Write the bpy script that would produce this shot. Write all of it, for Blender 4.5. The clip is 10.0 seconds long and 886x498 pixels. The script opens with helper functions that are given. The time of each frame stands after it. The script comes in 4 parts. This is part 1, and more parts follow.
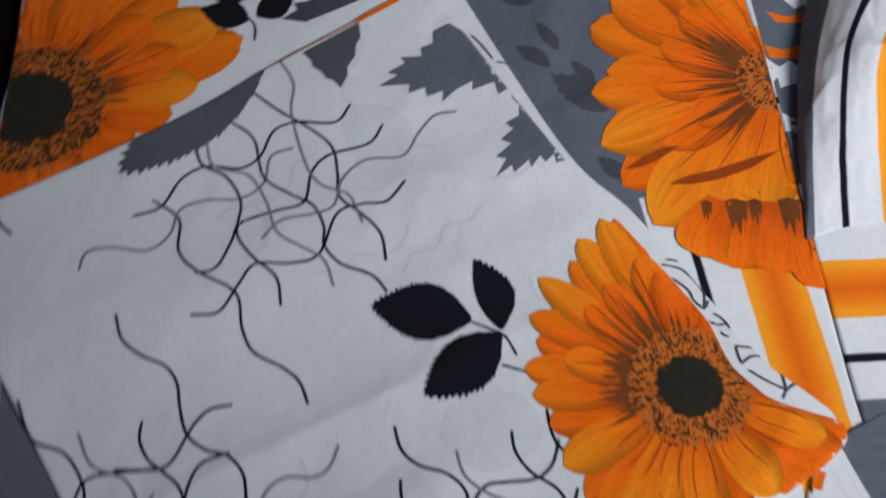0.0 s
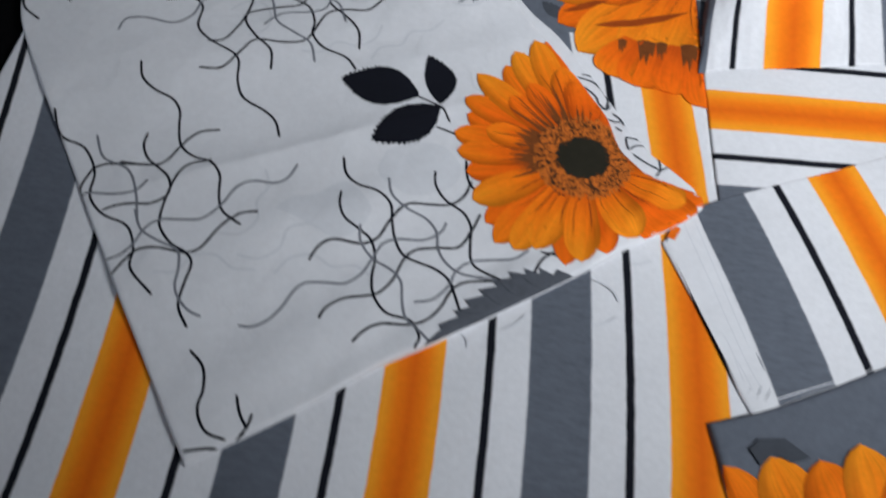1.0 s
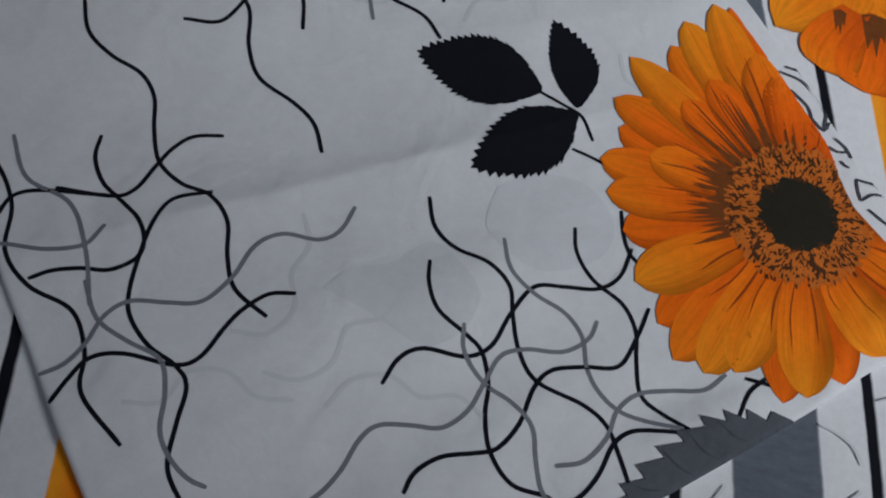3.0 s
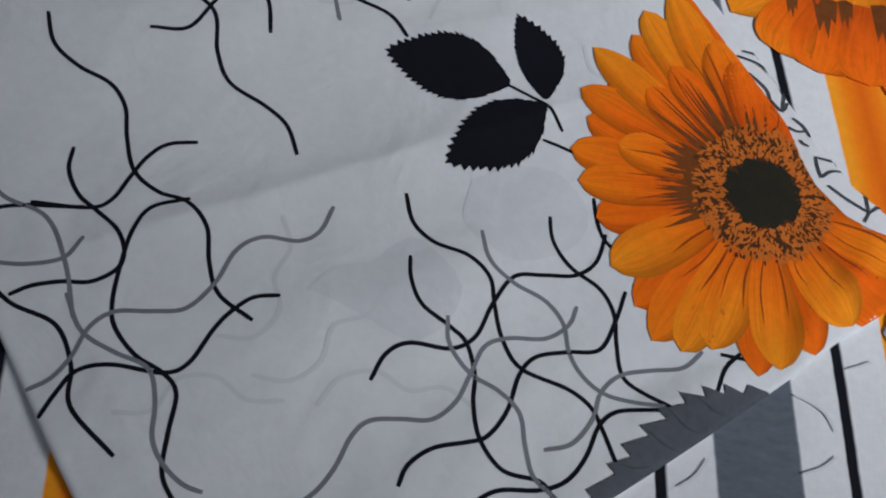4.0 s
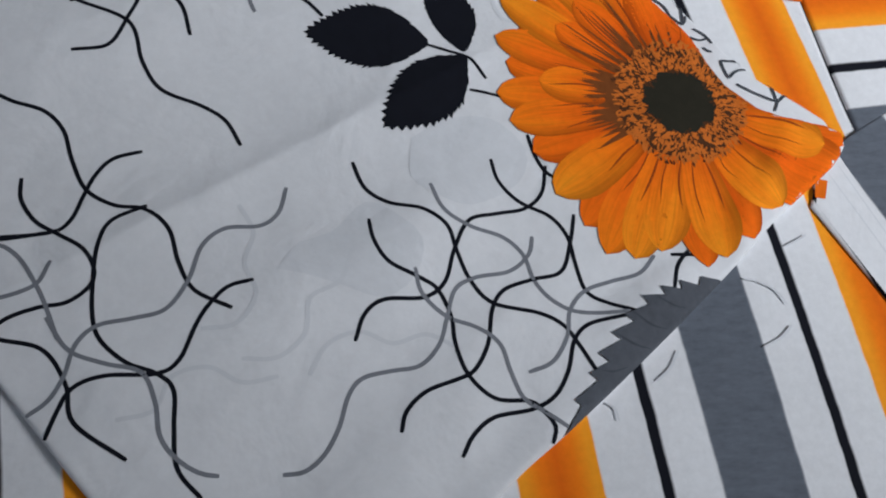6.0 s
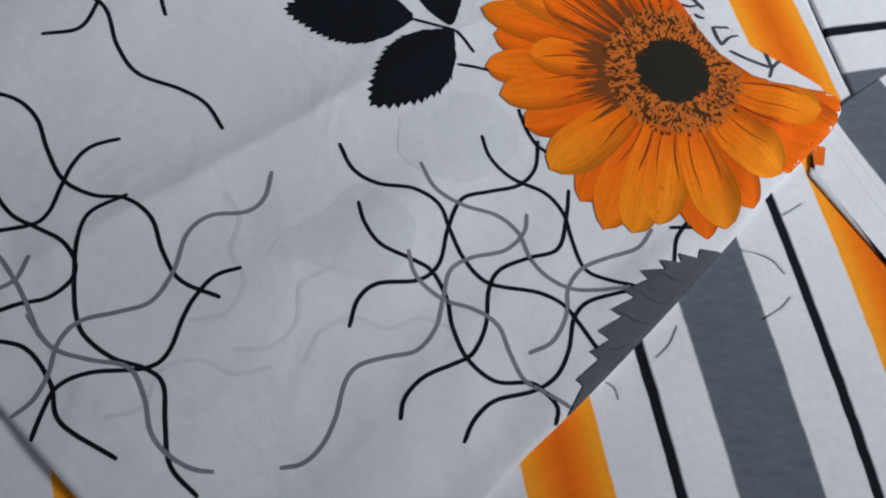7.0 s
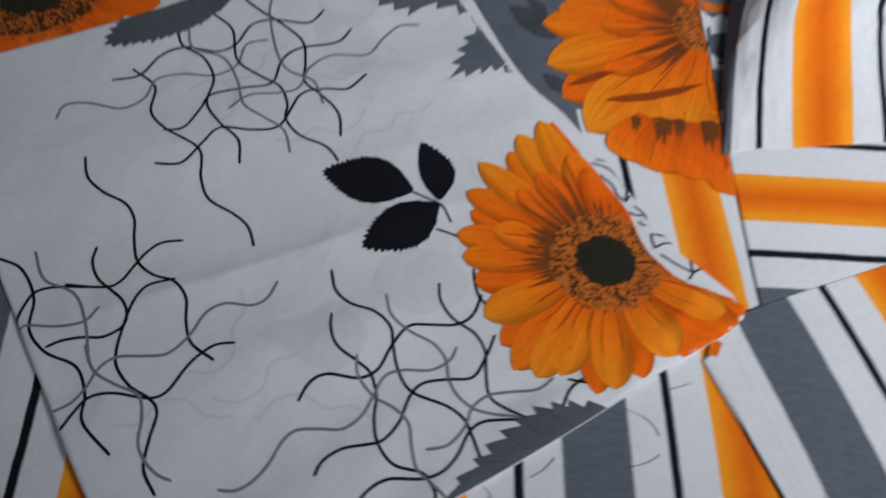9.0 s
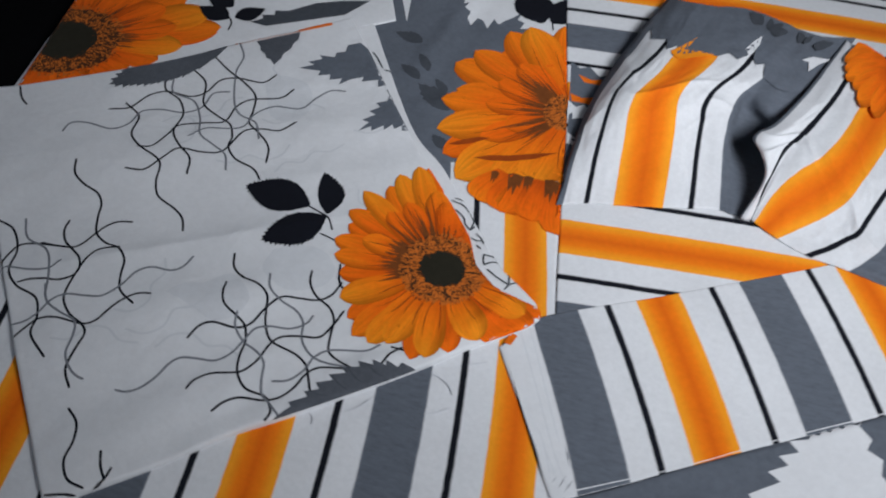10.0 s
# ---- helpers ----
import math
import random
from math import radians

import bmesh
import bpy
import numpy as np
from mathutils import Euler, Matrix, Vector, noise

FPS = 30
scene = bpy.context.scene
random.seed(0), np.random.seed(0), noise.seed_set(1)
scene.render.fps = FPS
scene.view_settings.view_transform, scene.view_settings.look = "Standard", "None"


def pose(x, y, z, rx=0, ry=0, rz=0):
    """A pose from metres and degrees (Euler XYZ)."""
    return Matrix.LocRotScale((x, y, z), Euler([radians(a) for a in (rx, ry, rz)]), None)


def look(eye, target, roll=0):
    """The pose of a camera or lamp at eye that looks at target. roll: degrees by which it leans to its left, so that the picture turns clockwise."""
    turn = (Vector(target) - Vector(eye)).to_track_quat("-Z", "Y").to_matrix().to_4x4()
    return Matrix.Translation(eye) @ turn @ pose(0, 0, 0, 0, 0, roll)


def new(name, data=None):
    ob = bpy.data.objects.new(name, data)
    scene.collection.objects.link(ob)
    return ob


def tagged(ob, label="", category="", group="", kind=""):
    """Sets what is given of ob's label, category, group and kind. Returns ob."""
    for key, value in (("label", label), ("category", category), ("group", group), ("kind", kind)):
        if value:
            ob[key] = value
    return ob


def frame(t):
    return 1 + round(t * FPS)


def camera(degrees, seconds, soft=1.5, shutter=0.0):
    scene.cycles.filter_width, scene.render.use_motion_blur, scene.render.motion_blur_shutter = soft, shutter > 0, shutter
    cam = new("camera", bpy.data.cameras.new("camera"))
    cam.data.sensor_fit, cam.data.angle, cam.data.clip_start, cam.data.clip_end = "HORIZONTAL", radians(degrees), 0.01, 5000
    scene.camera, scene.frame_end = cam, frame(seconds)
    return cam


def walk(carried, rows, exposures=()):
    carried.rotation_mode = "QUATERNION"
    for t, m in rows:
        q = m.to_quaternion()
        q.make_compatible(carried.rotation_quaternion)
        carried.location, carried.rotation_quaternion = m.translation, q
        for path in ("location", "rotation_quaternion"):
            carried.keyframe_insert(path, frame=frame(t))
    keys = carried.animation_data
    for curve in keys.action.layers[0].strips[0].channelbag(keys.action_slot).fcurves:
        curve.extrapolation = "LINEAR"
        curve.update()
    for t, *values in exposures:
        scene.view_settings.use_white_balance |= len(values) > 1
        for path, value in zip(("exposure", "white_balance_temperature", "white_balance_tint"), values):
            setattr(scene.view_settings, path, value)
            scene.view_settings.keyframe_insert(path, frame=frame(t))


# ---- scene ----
cam = camera(54.0, 10.0, soft=2.0, shutter=0.5)
PATH = [
    (0, (0.056, 0.075, 0.568), (-0.055, 0.902, -1.249), -4.2),
    (0.4, (0.078, -0.024, 0.573), (-0.093, 0.874, -1.206), -2.0),
    (0.5, (0.089, -0.046, 0.576), (-0.095, 0.855, -1.2), -2.5),
    (1, (0.159, -0.187, 0.584), (-0.041, 0.794, -1.147), -0.2),
    (1.5, (0.177, -0.21, 0.567), (0.004, 0.765, -1.171), 2.5),
    (1.7, (0.155, -0.185, 0.549), (-0.008, 0.755, -1.208), 3.5),
    (2, (0.097, -0.125, 0.518), (-0.049, 0.752, -1.273), 5.1),
    (2.5, (0.022, -0.019, 0.432), (0.051, 0.706, -1.432), 15.9),
    (3, (0.002, 0.025, 0.415), (0.05, 0.732, -1.455), 16.5),
    (3.2, (0.0, 0.025, 0.409), (0.081, 0.731, -1.46), 18.5),
    (4.5, (-0.016, 0.012, 0.429), (0.168, 0.733, -1.427), 19.8),
    (5, (-0.022, -0.001, 0.433), (0.236, 0.726, -1.413), 19.6),
    (5.5, (-0.021, -0.007, 0.436), (0.257, 0.707, -1.411), 19.7),
    (7, (-0.023, 0.001, 0.42), (0.303, 0.648, -1.444), 21.8),
    (7.5, (-0.04, -0.009, 0.421), (0.262, 0.608, -1.457), 22.2),
    (8, (-0.043, -0.006, 0.43), (0.254, 0.594, -1.455), 23.6),
    (8.5, (0.004, -0.017, 0.485), (0.161, 0.711, -1.372), 14.6),
    (9, (0.095, -0.08, 0.544), (0.023, 0.934, -1.179), 4.3),
    (9.5, (0.199, -0.189, 0.611), (0.036, 0.989, -0.997), 3.6),
    (10, (0.288, -0.228, 0.657), (0.024, 0.977, -0.918), 3.4),
]
EXPOSURES = [(0.0, -0.44), (0.5, -0.36), (1.0, -0.32), (1.5, -0.42), (2.0, -0.61), (2.5, -0.83), (3.0, -0.84), (3.2, -0.79), (4.5, -0.50), (5.5, -0.35), (7.0, -0.35), (8.0, -0.38), (8.5, -0.52), (9.0, -0.60), (9.5, -0.57), (10.0, -0.57)]
walk(cam, [(t, look(eye, target, roll)) for t, eye, target, roll in PATH], EXPOSURES)

# ---- light: an unseen key light from the right, an added fill from the west ----
world = bpy.data.worlds.new("world")
scene.world = world
world.use_nodes = True
world.node_tree.nodes["Background"].inputs[0].default_value = (0.75, 0.85, 1.0, 1)
world.node_tree.nodes["Background"].inputs[1].default_value = 1.2


def area_lamp(name, eye, target, sx, sy, watts, colour, spread):
    data = bpy.data.lights.new(name, "AREA")
    data.shape, data.size, data.size_y, data.energy, data.color = "RECTANGLE", sx, sy, watts, colour
    data.spread = radians(spread)
    ob = new(name, data)
    ob.matrix_world = look(eye, target)
    return ob


# key light without a fixture, placed to suit the direction of the shadows
area_lamp("unseen_key_light", (0.96, -0.14, 0.95), (0.16, 0.64, 0.0), 0.38, 0.38, 5.4, (0.96, 1.0, 1.06), 82)
# fill added to lift the dark edges; no window is known here
area_lamp("west_fill_light", (-2.19, 0.2, 1.1), (0.0, 0.2, 0.35), 1.2, 1.2, 2.2, (0.90, 1.0, 1.12), 180)


# ---- materials ----
def tree(name):
    m = bpy.data.materials.new(name)
    m.use_nodes = True
    nt = m.node_tree
    return m, nt, nt.nodes["Principled BSDF"]


def node(nt, kind, **values):
    n = nt.nodes.new(kind)
    for key, value in values.items():
        n.inputs[key.replace("_", " ")].default_value = value
    return n


def weave_bump(nt, bsdf, strength=0.25, wrinkle=0.35):
    """Threads of the cloth and its small creases."""
    tc = nt.nodes.new("ShaderNodeTexCoord")
    add = node(nt, "ShaderNodeTexNoise", Scale=1400.0, Detail=2.0, Roughness=0.6)
    nt.links.new(tc.outputs["Object"], add.inputs["Vector"])
    b1 = node(nt, "ShaderNodeBump", Strength=strength, Distance=0.0002)
    nt.links.new(add.outputs["Fac"], b1.inputs["Height"])
    big = node(nt, "ShaderNodeTexNoise", Scale=22.0, Detail=4.0, Roughness=0.5, Distortion=0.3)
    nt.links.new(tc.outputs["Object"], big.inputs["Vector"])
    ridge = nt.nodes.new("ShaderNodeTexNoise")
    ridge.noise_type = "RIDGED_MULTIFRACTAL"
    for key, value in (("Scale", 13.0), ("Detail", 3.0), ("Roughness", 0.45), ("Distortion", 0.5)):
        ridge.inputs[key].default_value = value
    nt.links.new(tc.outputs["Object"], ridge.inputs["Vector"])
    both = nt.nodes.new("ShaderNodeMath")
    both.operation = "MULTIPLY_ADD"
    both.inputs[1].default_value = 0.16
    nt.links.new(ridge.outputs["Fac"], both.inputs[0])
    nt.links.new(big.outputs["Fac"], both.inputs[2])
    b2 = node(nt, "ShaderNodeBump", Strength=wrinkle, Distance=0.004)
    nt.links.new(both.outputs[0], b2.inputs["Height"])
    nt.links.new(b1.outputs[0], b2.inputs["Normal"])
    nt.links.new(b2.outputs[0], bsdf.inputs["Normal"])
    return tc


def mottled(nt, tc, colour_socket, bsdf, amount=0.12, scale=160.0):
    """Lightens and darkens a colour by the cloth's grain and faint stains."""
    n1 = node(nt, "ShaderNodeTexNoise", Scale=scale, Detail=5.0, Roughness=0.7)
    n2 = node(nt, "ShaderNodeTexNoise", Scale=9.0, Detail=3.0, Roughness=0.6)
    nt.links.new(tc.outputs["Object"], n1.inputs["Vector"])
    nt.links.new(tc.outputs["Object"], n2.inputs["Vector"])
    add = nt.nodes.new("ShaderNodeMath")
    nt.links.new(n1.outputs["Fac"], add.inputs[0])
    nt.links.new(n2.outputs["Fac"], add.inputs[1])
    rng = nt.nodes.new("ShaderNodeMapRange")
    rng.inputs["From Min"].default_value, rng.inputs["From Max"].default_value = 0.6, 1.4
    rng.inputs["To Min"].default_value, rng.inputs["To Max"].default_value = 1 - amount, 1 + amount
    nt.links.new(add.outputs[0], rng.inputs["Value"])
    mul = nt.nodes.new("ShaderNodeVectorMath")
    mul.operation = "SCALE"
    nt.links.new(colour_socket, mul.inputs[0])
    nt.links.new(rng.outputs[0], mul.inputs["Scale"])
    nt.links.new(mul.outputs[0], bsdf.inputs["Base Color"])


def cloth_finish(bsdf, rough=0.85):
    bsdf.inputs["Roughness"].default_value = rough
    bsdf.inputs["Specular IOR Level"].default_value = 0.1
    bsdf.inputs["Sheen Weight"].default_value = 0.02


def plain_cloth(name, colour, amount=0.06, wrinkle=0.35, scale=160.0):
    m, nt, bsdf = tree(name)
    tc = weave_bump(nt, bsdf, wrinkle=wrinkle)
    rgb = nt.nodes.new("ShaderNodeRGB")
    rgb.outputs[0].default_value = (*colour, 1)
    mottled(nt, tc, rgb.outputs[0], bsdf, amount, scale)
    cloth_finish(bsdf)
    return m


WHITE = (0.70, 0.71, 0.735)
GREY = (0.115, 0.130, 0.158)
INK = (0.007, 0.008, 0.013)
DEEP = (0.76, 0.135, 0.006)
ORANGE = (0.88, 0.20, 0.008)
YELLOW = (0.93, 0.33, 0.018)


def striped_cloth(name):
    """Printed stripes across the cloth's own u coordinate: orange, black line, grey band, black line."""
    m, nt, bsdf = tree(name)
    tc = weave_bump(nt, bsdf)
    uv = nt.nodes.new("ShaderNodeUVMap")
    uv.uv_map = "print"
    wob = node(nt, "ShaderNodeTexNoise", Scale=90.0, Detail=2.0)
    nt.links.new(tc.outputs["Object"], wob.inputs["Vector"])
    sep = nt.nodes.new("ShaderNodeSeparateXYZ")
    nt.links.new(uv.outputs[0], sep.inputs[0])
    ma = nt.nodes.new("ShaderNodeMath")
    ma.operation = "MULTIPLY_ADD"
    ma.inputs[1].default_value = 0.006
    nt.links.new(wob.outputs["Fac"], ma.inputs[0])
    nt.links.new(sep.outputs["X"], ma.inputs[2])
    fr = nt.nodes.new("ShaderNodeMath")
    fr.operation = "FRACT"
    nt.links.new(ma.outputs[0], fr.inputs[0])
    ramp = nt.nodes.new("ShaderNodeValToRGB")
    el = ramp.color_ramp.elements
    stops = [(0.0, DEEP), (0.045, ORANGE), (0.085, YELLOW), (0.102, YELLOW), (0.106, WHITE), (0.246, WHITE), (0.249, INK), (0.276, INK),
             (0.279, WHITE), (0.400, WHITE), (0.404, GREY), (0.620, GREY), (0.624, WHITE), (0.742, WHITE), (0.745, INK), (0.772, INK),
             (0.775, WHITE), (0.894, WHITE), (0.898, YELLOW), (0.915, YELLOW), (0.955, ORANGE)]
    el[0].position, el[0].color = 0.0, (*DEEP, 1)
    el[1].position, el[1].color = 1.0, (*DEEP, 1)
    for p, c in stops[1:]:
        e = el.new(p)
        e.color = (*c, 1)
    nt.links.new(fr.outputs[0], ramp.inputs[0])
    band = nt.nodes.new("ShaderNodeValToRGB")
    be = band.color_ramp.elements
    be[0].position, be[0].color = 0.402, (0, 0, 0, 1)
    be[1].position, be[1].color = 0.624, (0, 0, 0, 1)
    for p in (0.406, 0.619):
        be.new(p).color = (1, 1, 1, 1)
    nt.links.new(fr.outputs[0], band.inputs[0])
    mp = nt.nodes.new("ShaderNodeMapping")
    mp.inputs["Scale"].default_value = (260.0, 900.0, 300.0)
    nt.links.new(tc.outputs["Object"], mp.inputs["Vector"])
    grain = node(nt, "ShaderNodeTexNoise", Scale=0.35, Detail=4.0, Roughness=0.7)
    nt.links.new(mp.outputs[0], grain.inputs["Vector"])
    gr1 = nt.nodes.new("ShaderNodeMapRange")
    gr1.inputs["From Min"].default_value, gr1.inputs["From Max"].default_value = 0.3, 0.7
    gr1.inputs["To Min"].default_value, gr1.inputs["To Max"].default_value = 0.86, 1.14
    nt.links.new(grain.outputs["Fac"], gr1.inputs["Value"])
    mixf = nt.nodes.new("ShaderNodeMix")
    mixf.inputs["A"].default_value = 1.0
    nt.links.new(band.outputs[0], mixf.inputs["Factor"])
    nt.links.new(gr1.outputs[0], mixf.inputs["B"])
    gm = nt.nodes.new("ShaderNodeVectorMath")
    gm.operation = "SCALE"
    nt.links.new(ramp.outputs[0], gm.inputs[0])
    nt.links.new(mixf.outputs["Result"], gm.inputs["Scale"])
    mottled(nt, tc, gm.outputs[0], bsdf, 0.11, 200.0)
    cloth_finish(bsdf)
    return m


def petal_cloth(name, root, middle, tip):
    """Petal print: darker at the root, lighter towards the tip, veined along its length, with a dark rim."""
    m, nt, bsdf = tree(name)
    tc = weave_bump(nt, bsdf)
    uv = nt.nodes.new("ShaderNodeUVMap")
    uv.uv_map = "print"
    info = nt.nodes.new("ShaderNodeObjectInfo")
    sc = nt.nodes.new("ShaderNodeMath")
    sc.operation = "MULTIPLY"
    sc.inputs[1].default_value = 37.0
    nt.links.new(info.outputs["Random"], sc.inputs[0])

    def veins(along, across, detail):
        mp = nt.nodes.new("ShaderNodeMapping")
        mp.inputs["Scale"].default_value = (along, across, 1.0)
        nt.links.new(uv.outputs[0], mp.inputs["Vector"])
        n = nt.nodes.new("ShaderNodeTexNoise")
        n.noise_dimensions = "4D"
        n.inputs["Scale"].default_value, n.inputs["Detail"].default_value, n.inputs["Roughness"].default_value = 1.0, detail, 0.55
        nt.links.new(mp.outputs[0], n.inputs["Vector"])
        nt.links.new(sc.outputs[0], n.inputs["W"])
        return n

    broad, fine = veins(1.3, 2.6, 2.0), veins(2.0, 17.0, 3.0)
    sep = nt.nodes.new("ShaderNodeSeparateXYZ")
    nt.links.new(uv.outputs[0], sep.inputs[0])
    a = nt.nodes.new("ShaderNodeMath")
    a.operation = "MULTIPLY_ADD"
    a.inputs[1].default_value = 0.75
    nt.links.new(broad.outputs["Fac"], a.inputs[0])
    b = nt.nodes.new("ShaderNodeMath")
    b.operation = "MULTIPLY_ADD"
    b.inputs[1].default_value, b.inputs[2].default_value = 0.85, -0.42
    nt.links.new(sep.outputs["X"], b.inputs[0])
    nt.links.new(b.outputs[0], a.inputs[2])
    ramp = nt.nodes.new("ShaderNodeValToRGB")
    el = ramp.color_ramp.elements
    el[0].position, el[0].color = 0.08, (*root, 1)
    el[1].position, el[1].color = 0.80, (*tip, 1)
    el.new(0.42).color = (*middle, 1)
    nt.links.new(a.outputs[0], ramp.inputs[0])
    vein = nt.nodes.new("ShaderNodeMapRange")
    vein.inputs["From Min"].default_value, vein.inputs["From Max"].default_value = 0.30, 0.56
    vein.inputs["To Min"].default_value, vein.inputs["To Max"].default_value = 0.80, 1.03
    nt.links.new(fine.outputs["Fac"], vein.inputs["Value"])
    rim = nt.nodes.new("ShaderNodeMapRange")
    rim.inputs["From Min"].default_value, rim.inputs["From Max"].default_value = 0.66, 0.98
    rim.inputs["To Min"].default_value, rim.inputs["To Max"].default_value = 1.04, 0.60
    nt.links.new(sep.outputs["Y"], rim.inputs["Value"])
    both = nt.nodes.new("ShaderNodeMath")
    both.operation = "MULTIPLY"
    nt.links.new(rim.outputs[0], both.inputs[0])
    nt.links.new(vein.outputs[0], both.inputs[1])
    shade = nt.nodes.new("ShaderNodeVectorMath")
    shade.operation = "SCALE"
    nt.links.new(ramp.outputs[0], shade.inputs[0])
    nt.links.new(both.outputs[0], shade.inputs["Scale"])
    mottled(nt, tc, shade.outputs[0], bsdf, 0.14, 260.0)
    cloth_finish(bsdf)
    return m


def wall_paint(name, colour, rough=0.8):
    m, nt, bsdf = tree(name)
    tc = nt.nodes.new("ShaderNodeTexCoord")
    rgb = nt.nodes.new("ShaderNodeRGB")
    rgb.outputs[0].default_value = (*colour, 1)
    mottled(nt, tc, rgb.outputs[0], bsdf, 0.08, 40.0)
    bsdf.inputs["Roughness"].default_value = rough
    return m


M_WHITE = plain_cloth("white_cotton", WHITE, 0.075, 0.85)
M_STRIPE = striped_cloth("striped_cotton")
M_GREY = plain_cloth("grey_print", GREY, 0.22, 0.9)
M_GREY_DARK = plain_cloth("dark_grey_print", (0.060, 0.067, 0.080), 0.25)
M_GREY_LEAF = plain_cloth("slate_leaf_print", (0.085, 0.093, 0.11), 0.25)
M_INK = plain_cloth("black_print", INK, 0.2)
M_LINE_GREY = plain_cloth("grey_line_print", (0.19, 0.20, 0.225), 0.2)
M_FAINT = plain_cloth("faint_print_and_crease_shade", (0.625, 0.64, 0.67), 0.03)
M_WHITE_GREYER = plain_cloth("greyer_white_cotton", (0.645, 0.66, 0.69), 0.075, 0.85)
M_PETAL_DEEP = petal_cloth("deep_orange_petal_print", (0.56, 0.075, 0.004), (0.81, 0.120, 0.004), (0.85, 0.150, 0.005))
M_PETAL = petal_cloth("orange_petal_print", (0.66, 0.095, 0.004), (0.85, 0.142, 0.005), (0.88, 0.198, 0.007))
M_PETAL_AMBER = petal_cloth("amber_petal_print", (0.72, 0.110, 0.004), (0.87, 0.186, 0.006), (0.89, 0.270, 0.012))
M_FLORET = plain_cloth("floret_print", (0.56, 0.14, 0.02), 0.35)
M_SHADE = plain_cloth("petal_shade_print", (0.17, 0.05, 0.012), 0.4)
M_BROWN = plain_cloth("brown_print", (0.075, 0.028, 0.010), 0.3)
M_EYE = plain_cloth("flower_eye_print", (0.022, 0.020, 0.013), 0.25)
M_ORANGE = plain_cloth("orange_print", (0.76, 0.15, 0.008), 0.2)
M_AMBER = plain_cloth("amber_print", (0.92, 0.29, 0.014), 0.2)
M_BLACK_COVER = plain_cloth("black_bed_cover", (0.003, 0.003, 0.0035), 0.3)
M_BLACK_COVER.node_tree.nodes["Principled BSDF"].inputs["Specular IOR Level"].default_value = 0.02
M_BLACK_COVER.node_tree.nodes["Principled BSDF"].inputs["Sheen Weight"].default_value = 0.0
M_WALL = wall_paint("wall_paint", (0.7, 0.71, 0.72))
M_FLOOR = wall_paint("floor_tile", (0.15, 0.14, 0.13), 0.4)


# ---- mesh helpers ----
def link(name, bm, material, parent=None, label=""):
    mesh = bpy.data.meshes.new(name)
    bm.to_mesh(mesh)
    bm.free()
    mesh.materials.append(material)
    for p in mesh.polygons:
        p.use_smooth = True
    ob = new(name, mesh)
    ob.parent = parent
    return tagged(ob, label=label)


def mm(points):
    return [(x / 1000.0, y / 1000.0) for x, y in points]


def smooth_line(points, step=0.003):
    """A Catmull-Rom line through the points."""
    p = [Vector(q) for q in points]
    p = [2 * p[0] - p[1], *p, 2 * p[-1] - p[-2]]
    out = []
    for a, b, c, d in zip(p, p[1:], p[2:], p[3:]):
        n = max(2, int((c - b).length / step))
        for i in range(n):
            t = i / n
            out.append(0.5 * (2 * b + (c - a) * t + (2 * a - 5 * b + 4 * c - d) * t * t + (3 * b - a - 3 * c + d) * t ** 3))
    out.append(p[-2])
    return out


